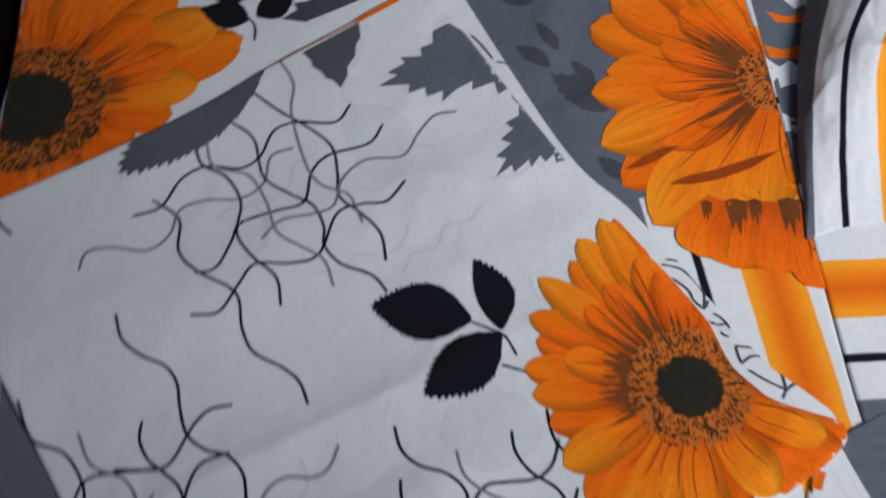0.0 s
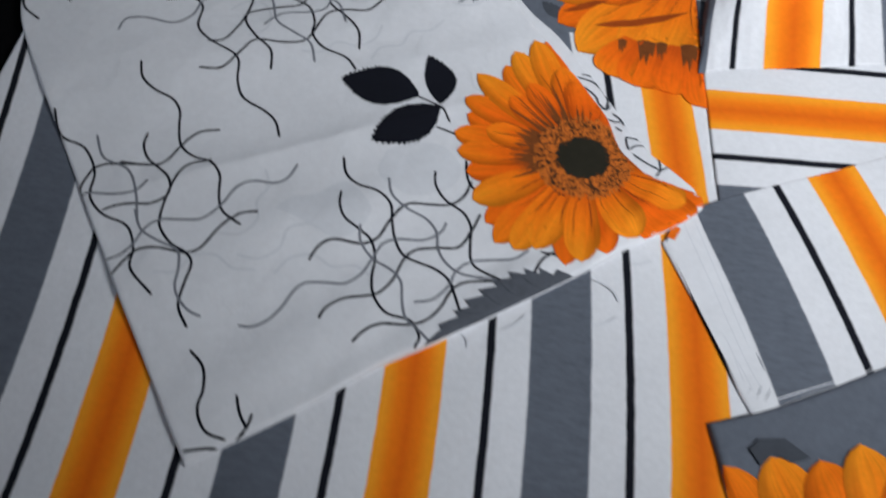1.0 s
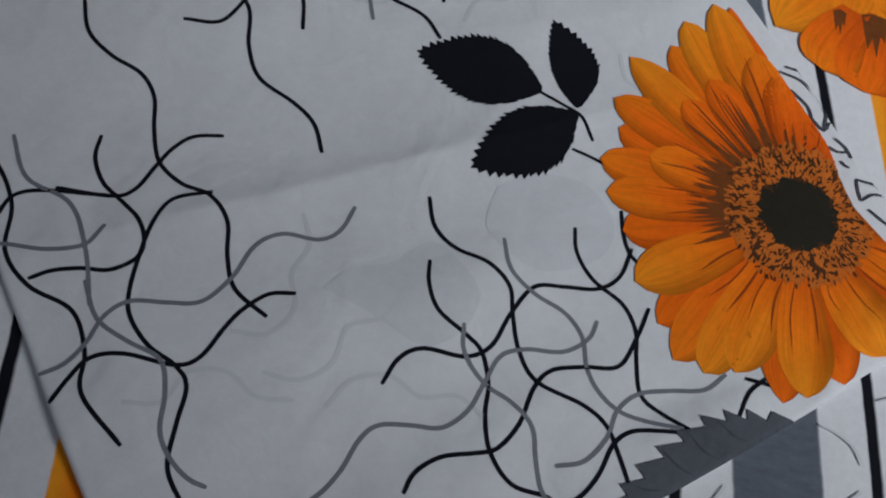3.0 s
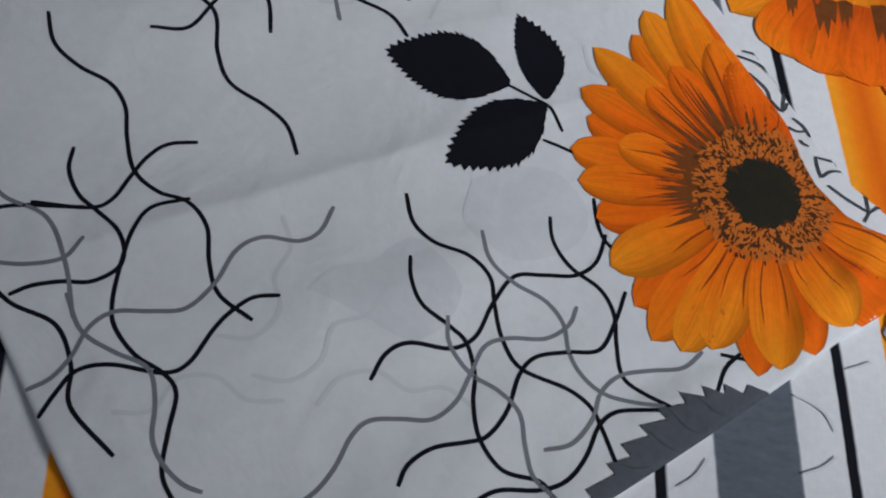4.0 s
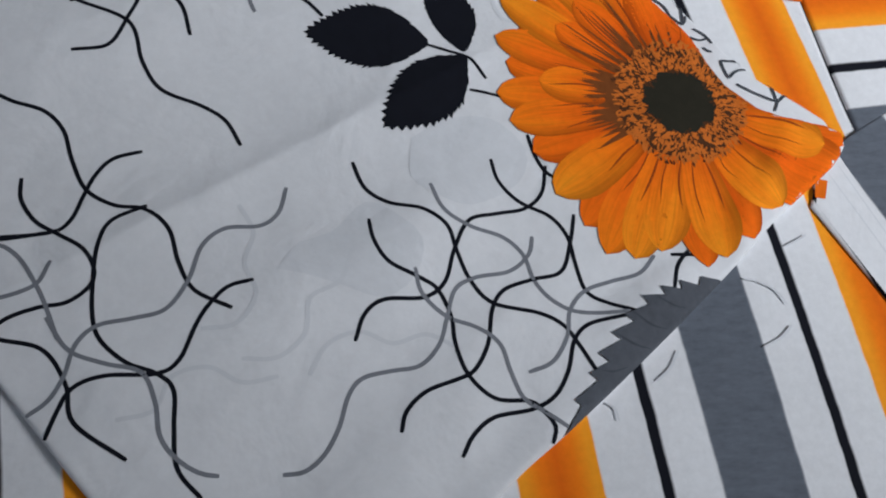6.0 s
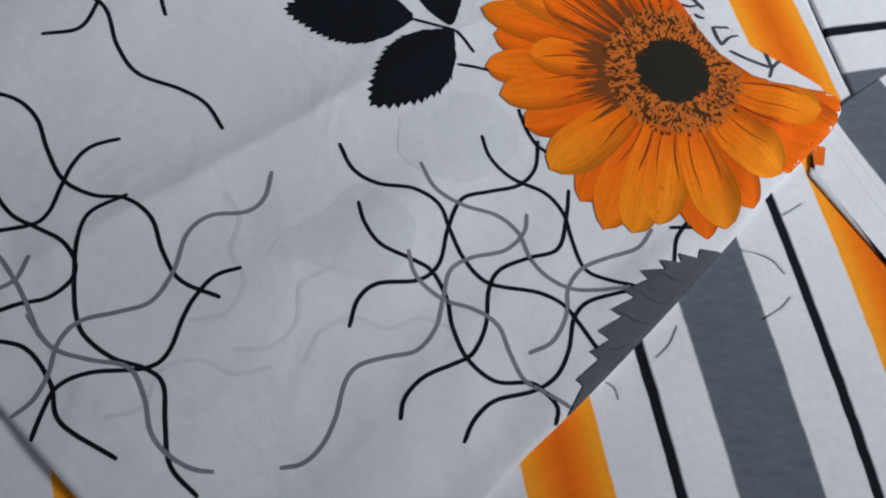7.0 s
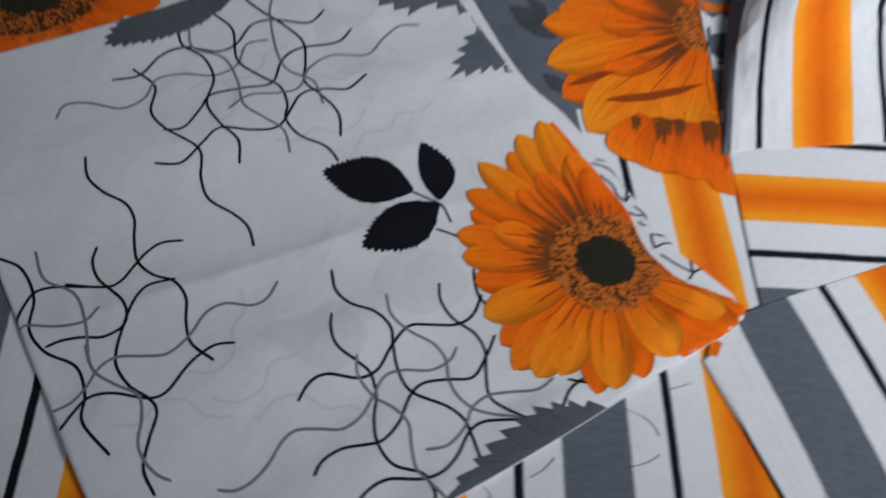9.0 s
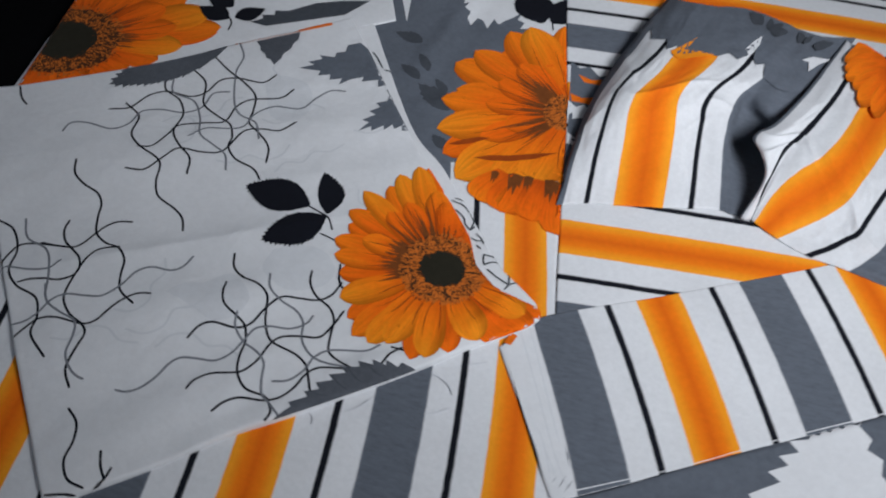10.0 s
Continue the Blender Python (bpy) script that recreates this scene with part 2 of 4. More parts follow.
class Sheet:
    """A piece of cloth lying flat: its outline from four sides, its height with soft folds, and a rounded edge."""

    def __init__(self, bottom, right, top, left, z, roll=0.004, low=0.0, waves=0.0012, folds=(), wave_scale=9.0, creases=()):
        self.sides = [smooth_line(mm(s), 0.006) for s in (bottom, right, top, left)]
        self.outline = np.array([v[:] for s in self.sides for v in s[:-1]])
        self.z0, self.roll, self.low, self.waves, self.folds, self.wave_scale, self.creases = z, roll, low, waves, folds, wave_scale, creases

    def nearest(self, x, y):
        a = self.outline
        b = np.roll(a, -1, axis=0)
        d = b - a
        p = np.array((x, y))
        t = np.clip(((p - a) * d).sum(1) / np.maximum((d * d).sum(1), 1e-12), 0, 1)
        q = a + t[:, None] * d
        dist = np.hypot(*(q - p).T)
        i = int(dist.argmin())
        return dist[i], q[i]

    def inside(self, x, y):
        a = self.outline
        b = np.roll(a, -1, axis=0)
        cross = (a[:, 1] > y) != (b[:, 1] > y)
        dy = np.where(cross, b[:, 1] - a[:, 1], 1.0)
        return int((cross & (x < (b[:, 0] - a[:, 0]) * (y - a[:, 1]) / dy + a[:, 0])).sum()) % 2 == 1

    def height(self, x, y):
        z = self.z0 + self.waves * noise.noise((x * self.wave_scale, y * self.wave_scale, self.z0 * 300))
        z += 0.10 * self.waves * noise.noise((x * 31, y * 31, 5 + self.z0 * 300))
        z += 0.16 * self.waves * (1 - abs(noise.noise((x * 17 + 3, y * 14, self.z0 * 700)))) ** 6
        for fx, fy, angle, along, across, h in self.folds:
            c, s = math.cos(radians(angle)), math.sin(radians(angle))
            u, v = (x - fx) * c + (y - fy) * s, -(x - fx) * s + (y - fy) * c
            z += h * math.exp(-(u / along) ** 2 - (v / across) ** 2)
        for fx, fy, angle, along, wide, h in self.creases:
            c, s = math.cos(radians(angle)), math.sin(radians(angle))
            u, v = (x - fx) * c + (y - fy) * s, -(x - fx) * s + (y - fy) * c
            z += 0.7 * h * math.exp(-(v / wide if v > 0 else -v / (2.2 * wide)) - (u / along) ** 4)
        return z

    def place(self, x, y, lift=0.0):
        """A point on the cloth's face; what would fall past its edge is cut off there."""
        d, q = self.nearest(x, y)
        if not self.inside(x, y):
            x, y, d = q[0], q[1], 0.0
        z = self.height(x, y)
        if d < self.roll:
            r = 1 - d / self.roll
            z -= min(self.roll, z - self.low) * (1 - math.sqrt(max(0.0, 1 - r * r)))
        if d < 2 * self.roll:
            lift += 0.0004 * (1 - d / (2 * self.roll)) * (lift > 0)
        return Vector((x, y, z + lift))

    def mesh(self, name, material, parent, label="", print_uv=None, n=90):
        bm = bmesh.new()
        layer = bm.loops.layers.uv.new("print")
        ease = [0.0, 0.003, 0.007, 0.012, 0.02] + [0.03 + 0.94 * i / n for i in range(n + 1)] + [0.98, 0.988, 0.993, 0.997, 1.0]
        bottom, right, top, left = self.sides

        def at(side, s):
            f = s * (len(side) - 1)
            i = min(int(f), len(side) - 2)
            return side[i].lerp(side[i + 1], f - i)

        p00, p10, p11, p01 = bottom[0], right[0], top[0], left[0]
        grid = []
        for t in ease:
            row = []
            for s in ease:
                b, tp, l, r = at(bottom, s), at(top, 1 - s), at(left, 1 - t), at(right, t)
                q = (1 - t) * b + t * tp + (1 - s) * l + s * r - ((1 - s) * (1 - t) * p00 + s * (1 - t) * p10 + s * t * p11 + (1 - s) * t * p01)
                edge = s in (0.0, 1.0) or t in (0.0, 1.0)
                if edge:
                    d, z = 0.0, self.height(q.x, q.y)
                    v = Vector((q.x, q.y, z - min(self.roll, z - self.low)))
                else:
                    v = self.place(q.x, q.y)
                row.append(bm.verts.new(v))
            grid.append(row)
        k = len(ease)
        for j in range(k - 1):
            for i in range(k - 1):
                bm.faces.new((grid[j][i], grid[j][i + 1], grid[j + 1][i + 1], grid[j + 1][i]))
        ring = grid[0][:-1] + [r[-1] for r in grid[:-1]] + grid[-1][:0:-1] + [r[0] for r in grid[:0:-1]]
        low = [bm.verts.new((v.co.x, v.co.y, self.low)) for v in ring]
        for i in range(len(ring)):
            j = (i + 1) % len(ring)
            bm.faces.new((ring[i], low[i], low[j], ring[j]))
        if print_uv:
            for f in bm.faces:
                for lp in f.loops:
                    lp[layer].uv = print_uv(lp.vert.co.x, lp.vert.co.y)
        return link(name, bm, material, parent, label)


LIFT = [0.00016]


def lifted(step=0.0000012):
    """Each print lies a hair above the one before."""
    LIFT[0] += step
    return LIFT[0]


def ribbon(face, name, points, width, material, parent, label="", taper=0.8):
    """A printed line on the cloth."""
    line = smooth_line(mm(points), 0.0025)
    bm = bmesh.new()
    lift = lifted()
    rows = []
    for i, p in enumerate(line):
        d = (line[min(i + 1, len(line) - 1)] - line[max(i - 1, 0)]).normalized()
        nrm = Vector((-d.y, d.x))
        f = min(1.0, taper + min(i, len(line) - 1 - i) * 0.25)
        rows.append([bm.verts.new(face(*(p + nrm * width * 0.5 * f * s), lift)) for s in (-1, 1)])
    for a, b in zip(rows, rows[1:]):
        bm.faces.new((a[0], a[1], b[1], b[0]))
    return link(name, bm, material, parent, label)


def patch(face, name, outline, material, parent, label="", fine=0.007, lift=None):
    """A printed area on the cloth, filled from its outline."""
    bm = bmesh.new()
    vs = [bm.verts.new((x, y, 0)) for x, y in outline]
    es = [bm.edges.new((vs[i], vs[(i + 1) % len(vs)])) for i in range(len(vs))]
    bmesh.ops.triangle_fill(bm, edges=es, use_beauty=True)
    for _ in range(5):
        long_edges = [e for e in bm.edges if e.calc_length() > fine]
        if not long_edges:
            break
        bmesh.ops.subdivide_edges(bm, edges=long_edges, cuts=1)
        bmesh.ops.triangulate(bm, faces=[f for f in bm.faces if len(f.verts) > 3])
    lift = lifted() if lift is None else lift
    for v in bm.verts:
        v.co = face(v.co.x, v.co.y, lift)
    bmesh.ops.recalc_face_normals(bm, faces=bm.faces)
    for f in bm.faces:
        if f.normal.z < 0:
            f.normal_flip()
    return link(name, bm, material, parent, label)


def leaf(face, name, tip, base, left, right, material, parent, label="", teeth=16, bite=0.07, fat=1.3):
    """A serrated leaf from tip to base, wide left and right of its midrib (fractions of its length)."""
    tip, base = Vector(mm([tip])[0]), Vector(mm([base])[0])
    axis = base - tip
    nrm = Vector((-axis.y, axis.x))
    outline = []

    def side(sign, wide, order):
        pts = []
        for i in order:
            t = i / (teeth * 2)
            w = wide * math.sin(math.pi * t ** fat) ** 0.85
            tooth = 0.0 if i % 2 else bite * wide * (0.55 + 0.9 * (0.5 + 0.5 * math.sin(i * 7.3 + tip.x * 900)))
            back = 0.018 if i % 2 else -0.018
            q = tip + axis * min(1, max(0, t + back * (0 < i < teeth * 2))) + nrm * sign * max(0.0, w + (tooth if 0 < i < teeth * 2 else 0))
            pts.append((q.x, q.y))
        return pts

    outline += side(1, left, range(0, teeth * 2 + 1))
    outline += side(-1, right, range(teeth * 2 - 1, 0, -1))
    return patch(face, name, outline, material, parent, label, fine=0.0026, lift=lifted(0.00004))


def petal(face, root, tip, width, parent, blunt=0.5, material=None, name="petal", bend=0.0):
    """One printed petal as a strip, its grain along its length."""
    root, tip = Vector(root), Vector(tip)
    axis = tip - root
    nrm = Vector((-axis.y, axis.x)).normalized()
    bm = bmesh.new()
    layer = bm.loops.layers.uv.new("print")
    lift = lifted(0.000008)
    grid = []
    rows, cols = 22, 8
    for j in range(rows + 1):
        t = j / rows
        prof = (0.40 + 0.60 * math.sin(min(1, t / 0.70) * math.pi / 2)) if t < 0.70 else math.sqrt(max(0.0, 1 - ((t - 0.70) / 0.30) ** 2)) ** (1.5 - blunt)
        row = []
        for i in range(cols + 1):
            s = 2 * i / cols - 1
            q = root + axis * t + nrm * (s * width * 0.5 * prof + bend * axis.length * t * t)
            v = bm.verts.new(face(q.x, q.y, lift))
            row.append((v, (t, 0.5 + 0.5 * s)))
        grid.append(row)
    for a, b in zip(grid, grid[1:]):
        for i in range(cols):
            f = bm.faces.new((a[i][0], a[i + 1][0], b[i + 1][0], b[i][0]))
            for lp, uv in zip(f.loops, (a[i][1], a[i + 1][1], b[i + 1][1], b[i][1])):
                lp[layer].uv = uv
    return link(name, bm, material or M_PETAL, parent)


def ring_spot(face, name, centre, rx, ry, material, parent, label="", rough=0.08, seed=0):
    rnd = random.Random(seed)
    pts = []
    for i in range(40):
        a = 2 * math.pi * i / 40
        k = 1 + rnd.uniform(-rough, rough)
        pts.append((centre[0] + rx * k * math.cos(a), centre[1] + ry * k * math.sin(a)))
    return patch(face, name, pts, material, parent, label, fine=0.005, lift=lifted(0.00003))


def florets(face, name, centre, r0, r1, count, size, material, parent, label="", seed=1, keep=None):
    """A ring of small printed florets."""
    rnd = random.Random(seed)
    bm = bmesh.new()
    lift = lifted(0.00003)
    for _ in range(count):
        a = rnd.uniform(0, 2 * math.pi)
        r = r0 + (r1 - r0) * rnd.random()
        c = Vector((centre[0] + r * math.cos(a), centre[1] + r * math.sin(a)))
        if keep and not keep(c.x, c.y):
            continue
        turn = a + rnd.uniform(-0.9, 0.9)
        ax, ay = Vector((math.cos(turn), math.sin(turn))), Vector((-math.sin(turn), math.cos(turn)))
        l, w = size * rnd.uniform(0.7, 1.5), size * rnd.uniform(0.3, 0.55)
        vs = [bm.verts.new(face(*(c + ax * l * math.cos(q) * 0.5 + ay * w * math.sin(q) * 0.5), lift)) for q in [k * math.pi / 3 for k in range(6)]]
        bm.faces.new(vs)
    return tagged(link(name, bm, material, parent, label), kind="stuff")


def streaks(face, name, centre, disc, a0, a1, count, length, material, parent, label="", seed=1):
    """Fine dark streaks that run out from the disc over the petals."""
    rnd = random.Random(seed)
    bm = bmesh.new()
    lift = lifted(0.00003)
    for _ in range(count):
        a = radians(rnd.gauss((a0 + a1) / 2, (a1 - a0) / 4))
        r = disc * rnd.uniform(0.86, 1.0)
        l, w = length * rnd.uniform(0.25, 1.0), rnd.uniform(0.0006, 0.0018)
        d = Vector((math.cos(a), math.sin(a)))
        n = Vector((-d.y, d.x))
        p = [centre + d * (r + l * t) + n * w * k for t, k in ((0, -1), (0.35, -0.8), (0.7, -0.45), (1, 0), (0.7, 0.45), (0.35, 0.8), (0, 1))]
        bm.faces.new([bm.verts.new(face(q.x, q.y, lift)) for q in p])
    return tagged(link(name, bm, material, parent, label), kind="stuff")


def petal_tone(tone):
    return M_PETAL_DEEP if tone < 0.42 else M_PETAL if tone < 0.66 else M_PETAL_AMBER


def gerbera(face, parent, centre, petals, disc, eye, inner=(), seed=3, brown=(), label="orange gerbera print with a dark eye"):
    """A printed gerbera: petals (tip, width, tone) round a mottled ring and a dark eye."""
    rnd = random.Random(seed)
    c = Vector(mm([centre])[0])
    print_part = ring_spot(face, "flower_print", c, disc * 1.25, disc * 1.25, M_ORANGE, parent, label, 0.03, seed)
    tips = [Vector(mm([p[:2]])[0]) for p in petals]
    for a, b, p in zip(tips, tips[1:], petals):
        q = c + ((a + b) / 2 - c) * rnd.uniform(0.84, 0.9)
        petal(face, c + (q - c).normalized() * disc * 0.6, q, p[2] * 0.00125, print_part, 0.5, M_PETAL_DEEP)
    for p in sorted(petals, key=lambda p: p[3]) + list(inner):
        q = Vector(mm([p[:2]])[0])
        petal(face, c + (q - c).normalized() * disc * 0.6, q, p[2] * rnd.uniform(0.00118, 0.00132), print_part, rnd.uniform(-0.1, 0.5), petal_tone(p[3]), bend=rnd.uniform(-0.045, 0.045))
    for a, b in zip(tips, tips[1:]):
        d = ((a + b) / 2 - c)
        start, stop = c + d.normalized() * disc * 0.95, c + d * rnd.uniform(0.6, 0.8)
        side = Vector((-d.y, d.x)).normalized() * rnd.uniform(-0.003, 0.003)
        ribbon(face, "petal_crease", [(v.x * 1000, v.y * 1000) for v in (start, start.lerp(stop, 0.5) + side, stop)], rnd.uniform(0.0006, 0.0013), M_BROWN2, print_part, taper=0.0)
    for k, (a0, a1, count, length) in enumerate(brown):
        streaks(face, "petal_shading", c, disc, a0, a1, count, length, M_SHADE, print_part, "dark streaks on the petals", seed + 20 + k)
    ring_spot(face, "disc", c, disc, disc * 0.98, M_BROWN, print_part, "brown ring of florets", 0.06, seed + 1)
    florets(face, "floret_ring", c, eye * 0.95, disc * 1.08, 1100, 0.0036, M_FLORET, print_part, "small orange florets", seed + 2)
    ring_spot(face, "eye", c, eye, eye * 0.95, M_EYE, print_part, "dark brown eye", 0.09, seed + 4)
    florets(face, "floret_fringe", c, eye * 0.85, disc * 1.12, 260, 0.0028, M_BROWN, print_part, "brown floret tips", seed + 5)
    return print_part


M_BROWN2 = plain_cloth("petal_crease_print", (0.30, 0.050, 0.006), 0.3)


def thing(name, label, category, group=""):
    LIFT[0] = 0.00016
    return tagged(new(name), label, category, group)


# ---- room: bed, and unseen floor, walls and ceiling that close it ----
def box(name, lo, hi, material, kind="", label="", category="", bevel=0.0):
    bm = bmesh.new()
    bmesh.ops.create_cube(bm, size=1.0)
    for v in bm.verts:
        v.co = Vector([lo[i] + (v.co[i] + 0.5) * (hi[i] - lo[i]) for i in range(3)])
    if bevel:
        bmesh.ops.bevel(bm, geom=list(bm.edges), offset=bevel, segments=4, affect="EDGES")
    ob = link(name, bm, material)
    for p in ob.data.polygons:
        p.use_smooth = False
    return tagged(ob, label, category, "", kind)


box("floor", (-2.2, -2.2, -0.60), (1.4, 2.6, -0.52), M_FLOOR, "structure", "plain tiled floor under the bed", "floor")
box("ceiling", (-2.2, -2.2, 2.2), (1.4, 2.6, 2.3), M_WALL, "structure", "plain painted ceiling", "ceiling")
box("wall_north", (-2.2, 2.6, -0.6), (1.4, 2.7, 2.3), M_WALL, "structure", "plain painted wall", "wall")
box("wall_south", (-2.2, -2.3, -0.6), (1.4, -2.2, 2.3), M_WALL, "structure", "plain painted wall", "wall")
box("wall_east", (1.4, -2.3, -0.6), (1.5, 2.7, 2.3), M_WALL, "structure", "plain painted wall", "wall")
# unseen wall, its opening made up to let the fill in
wall_west = tagged(new("wall_west"), "plain painted wall with an opening for the added fill light", "wall", "", "structure")
for lo, hi in (((-2.3, -2.3, -0.6), (-2.2, -0.45, 2.3)), ((-2.3, 0.85, -0.6), (-2.2, 2.7, 2.3)), ((-2.3, -0.45, -0.6), (-2.2, 0.85, 0.45)), ((-2.3, -0.45, 1.75), (-2.2, 0.85, 2.3))):
    box("wall_part", lo, hi, M_WALL).parent = wall_west
box("bed", (-0.75, -0.9, -0.52), (1.2, 1.2, 0.006), M_BLACK_COVER, "", "low bed with a plain black cover", "bed", 0.03)

# ---- striped bed sheet, the lowest layer ----
base = Sheet(
    [(-290, -500), (0, -505), (370, -500)],
    [(370, -500), (385, -120), (385, 60), (372, 150), (312, 205), (296, 225), (281, 323), (260, 481), (226, 679), (190, 980)],
    [(190, 980), (-100, 985), (-345, 980)],
    [(-345, 980), (-330, 500), (-318, 340), (-314, 240), (-298, -100), (-290, -500)],
    0.0150, roll=0.001, low=0.004, waves=0.0010, wave_scale=6.0,
    folds=[(0.100, 0.57, 80, 0.08, 0.012, 0.0032), (0.126, 0.55, 84, 0.09, 0.010, -0.0010), (0.065, 0.585, 115, 0.04, 0.010, 0.0020), (0.128, 0.46, 40, 0.03, 0.008, 0.0012)])
bed_sheet = thing("bed_sheet", "white cotton sheet with orange, grey and black stripes, spread flat", "bed sheet")
base.mesh("spread_cloth", M_STRIPE, bed_sheet, print_uv=lambda x, y: (0.521 + 4.924 * x + 0.444 * y - 0.242 * x * y + 0.319 * x * x + 1.114 * y * y, y), n=150)

# ---- second floral sheet behind the white one ----
floral = Sheet(
    [(-309, 320), (-150, 440), (40, 575)],
    [(40, 575), (-10, 700), (-60, 900)],
    [(-60, 900), (-200, 890), (-330, 880)],
    [(-330, 880), (-342, 600), (-329, 480), (-309, 320)],
    0.0172, roll=0.002, low=0.012, waves=0.0007)
floral_sheet = thing("floral_sheet", "white folded sheet with an orange gerbera and black leaves", "bed sheet")
floral.mesh("folded_cloth", M_WHITE, floral_sheet, n=60)

# ---- white folded sheet, the main piece ----
MAIN_FOLDS = [(0.120, 0.080, 41, 0.080, 0.013, 0.0045), (-0.02, 0.135, 25, 0.06, 0.028, 0.0050), (-0.15, 0.02, -52, 0.12, 0.02, 0.0022), (0.02, 0.04, 40, 0.10, 0.022, 0.0036),
              (0.02, 0.38, 30, 0.12, 0.03, 0.0026), (-0.15, 0.27, 25, 0.10, 0.03, 0.0026), (0.03, 0.155, 60, 0.05, 0.022, 0.0030), (0.14, 0.115, 35, 0.05, 0.010, 0.0030),
              (-0.09, 0.06, 10, 0.06, 0.025, 0.0030), (0.235, 0.195, 60, 0.035, 0.008, 0.0028), (0.21, 0.165, 75, 0.03, 0.007, 0.0022), (0.17, 0.30, 120, 0.05, 0.012, 0.0022)]
main = Sheet(
    [(-41, -61), (21, -11), (69, 32), (96, 52), (131, 79), (166, 107), (203, 138), (226, 159), (246, 175), (272, 195), (283, 208)],
    [(283, 208), (282, 218), (267, 223), (244, 229), (222, 242), (208, 265), (202, 281), (170, 322), (102, 406), (8, 540), (-10, 563)],
    [(-10, 563), (-62, 520), (-117, 478), (-171, 432), (-232, 392), (-301, 350), (-338, 333)],
    [(-338, 333), (-317, 285), (-241, 187), (-145, 66), (-41, -61)],
    0.0195, roll=0.0026, low=0.0142, waves=0.0024, folds=MAIN_FOLDS, creases=[(-0.036, 0.2045, 29.2, 0.16, 0.013, 0.0052), (-0.13, 0.315, 28, 0.13, 0.022, 0.0024), (0.06, 0.325, 24, 0.08, 0.016, 0.0020), (0.03, 0.075, 42, 0.09, 0.016, 0.0026), (-0.13, 0.10, 128, 0.11, 0.020, 0.0018)])
under = Sheet(
    [(-30, -45), (90, 55), (255, 190)],
    [(255, 190), (281, 217), (271, 231), (254, 244), (234, 260), (202, 302), (154, 363), (106, 412), (23, 552), (5, 588)],
    [(5, 588), (-55, 545), (-104, 500), (-149, 468), (-204, 430), (-290, 365)],
    [(-290, 365), (-225, 190), (-130, 75), (-30, -45)],
    0.0170, roll=0.0015, low=0.0145, waves=0.0004)
folded_sheet = thing("folded_sheet", "white folded cotton sheet with wavy lines, leaves and orange gerbera", "bed sheet")
under.mesh("lower_fold", M_WHITE, folded_sheet, n=60)
main.mesh("top_fold", M_WHITE, folded_sheet, n=190)
top = main.place


def dark_line(*points):
    return ribbon(top, "wavy_line", points, 0.0021, M_INK, folded_sheet)


def grey_line(*points):
    return ribbon(top, "grey_wavy_line", points, 0.0021, M_LINE_GREY, folded_sheet)


# slightly greyer patches, then lines that show through from the layer below
for blot in ([(-39, 140), (-28, 154), (-12, 159), (6, 176), (23, 167), (34, 154), (29, 135), (13, 124), (-6, 130), (-23, 136)],
             [(32, 213), (51, 225), (77, 225), (94, 207), (88, 187), (62, 174), (44, 179), (30, 191)],
             [(-61, 422), (-49, 440), (-17, 435), (-2, 403), (-11, 377), (-37, 378)]):
    patch(top, "greyer_patch", [v[:] for v in smooth_line(mm(blot + blot[:1]), 0.006)[:-1]], M_WHITE_GREYER, folded_sheet)
random.seed(5)
for _ in range(26):
    x, y = random.uniform(-200, 200), random.uniform(20, 480)
    if not (main.inside(x / 1000, y / 1000) and main.nearest(x / 1000, y / 1000)[0] > 0.05):
        continue
    a, pts = random.uniform(0, 6.28), []
    for k in range(6):
        pts.append((x, y))
        a += random.choice((-0.9, 0.9, 0.7, -0.6))
        x, y = x + 17 * math.cos(a), y + 17 * math.sin(a)
    ribbon(top, "faint_line", pts, 0.0022, M_FAINT, folded_sheet)

# wavy lines
dark_line((0, 199), (6, 184), (18, 175), (35, 171), (47, 162), (51, 149), (57, 133), (68, 120), (91, 114), (103, 107), (109, 97), (117, 81))
dark_line((7, 166), (9, 154), (16, 142), (31, 134), (40, 128), (46, 114), (47, 100), (52, 84), (64, 72), (81, 70), (87, 65), (92, 57), (90, 49))
dark_line((-2, 103), (3, 116), (13, 123), (33, 124), (44, 132), (50, 149), (59, 165), (74, 169), (90, 172), (100, 181), (104, 197))
dark_line((18, 58), (21, 68), (31, 77), (46, 82), (55, 86), (63, 99), (67, 117), (74, 127), (89, 132), (105, 136), (112, 152), (116, 168))
dark_line((46, 45), (52, 55), (63, 63), (82, 66), (94, 72), (102, 84), (107, 99), (115, 107), (129, 110), (137, 111))
dark_line((74, 201), (77, 188), (87, 176), (103, 167), (111, 155), (113, 141), (117, 125), (128, 118), (141, 113))
grey_line((40, 186), (46, 171), (59, 162), (76, 156), (86, 146), (90, 132), (97, 122), (108, 115), (122, 113), (138, 113))
grey_line((92, 156), (89, 146), (78, 137), (60, 134), (49, 128), (44, 114), (39, 100), (29, 90), (15, 88), (1, 85), (-6, 77), (-11, 62), (-18, 50), (-27, 43), (-37, 42))
grey_line((29, 139), (32, 126), (44, 114), (58, 108), (69, 99), (73, 85), (78, 72), (87, 65), (99, 56))
grey_line((82, 84), (95, 89), (104, 102), (107, 115), (116, 125), (131, 130), (147, 134), (157, 144))
dark_line((163, 122), (168, 137), (176, 146))
dark_line((166, 144), (183, 143))
dark_line((96, 216), (99, 203), (104, 193), (112, 188))
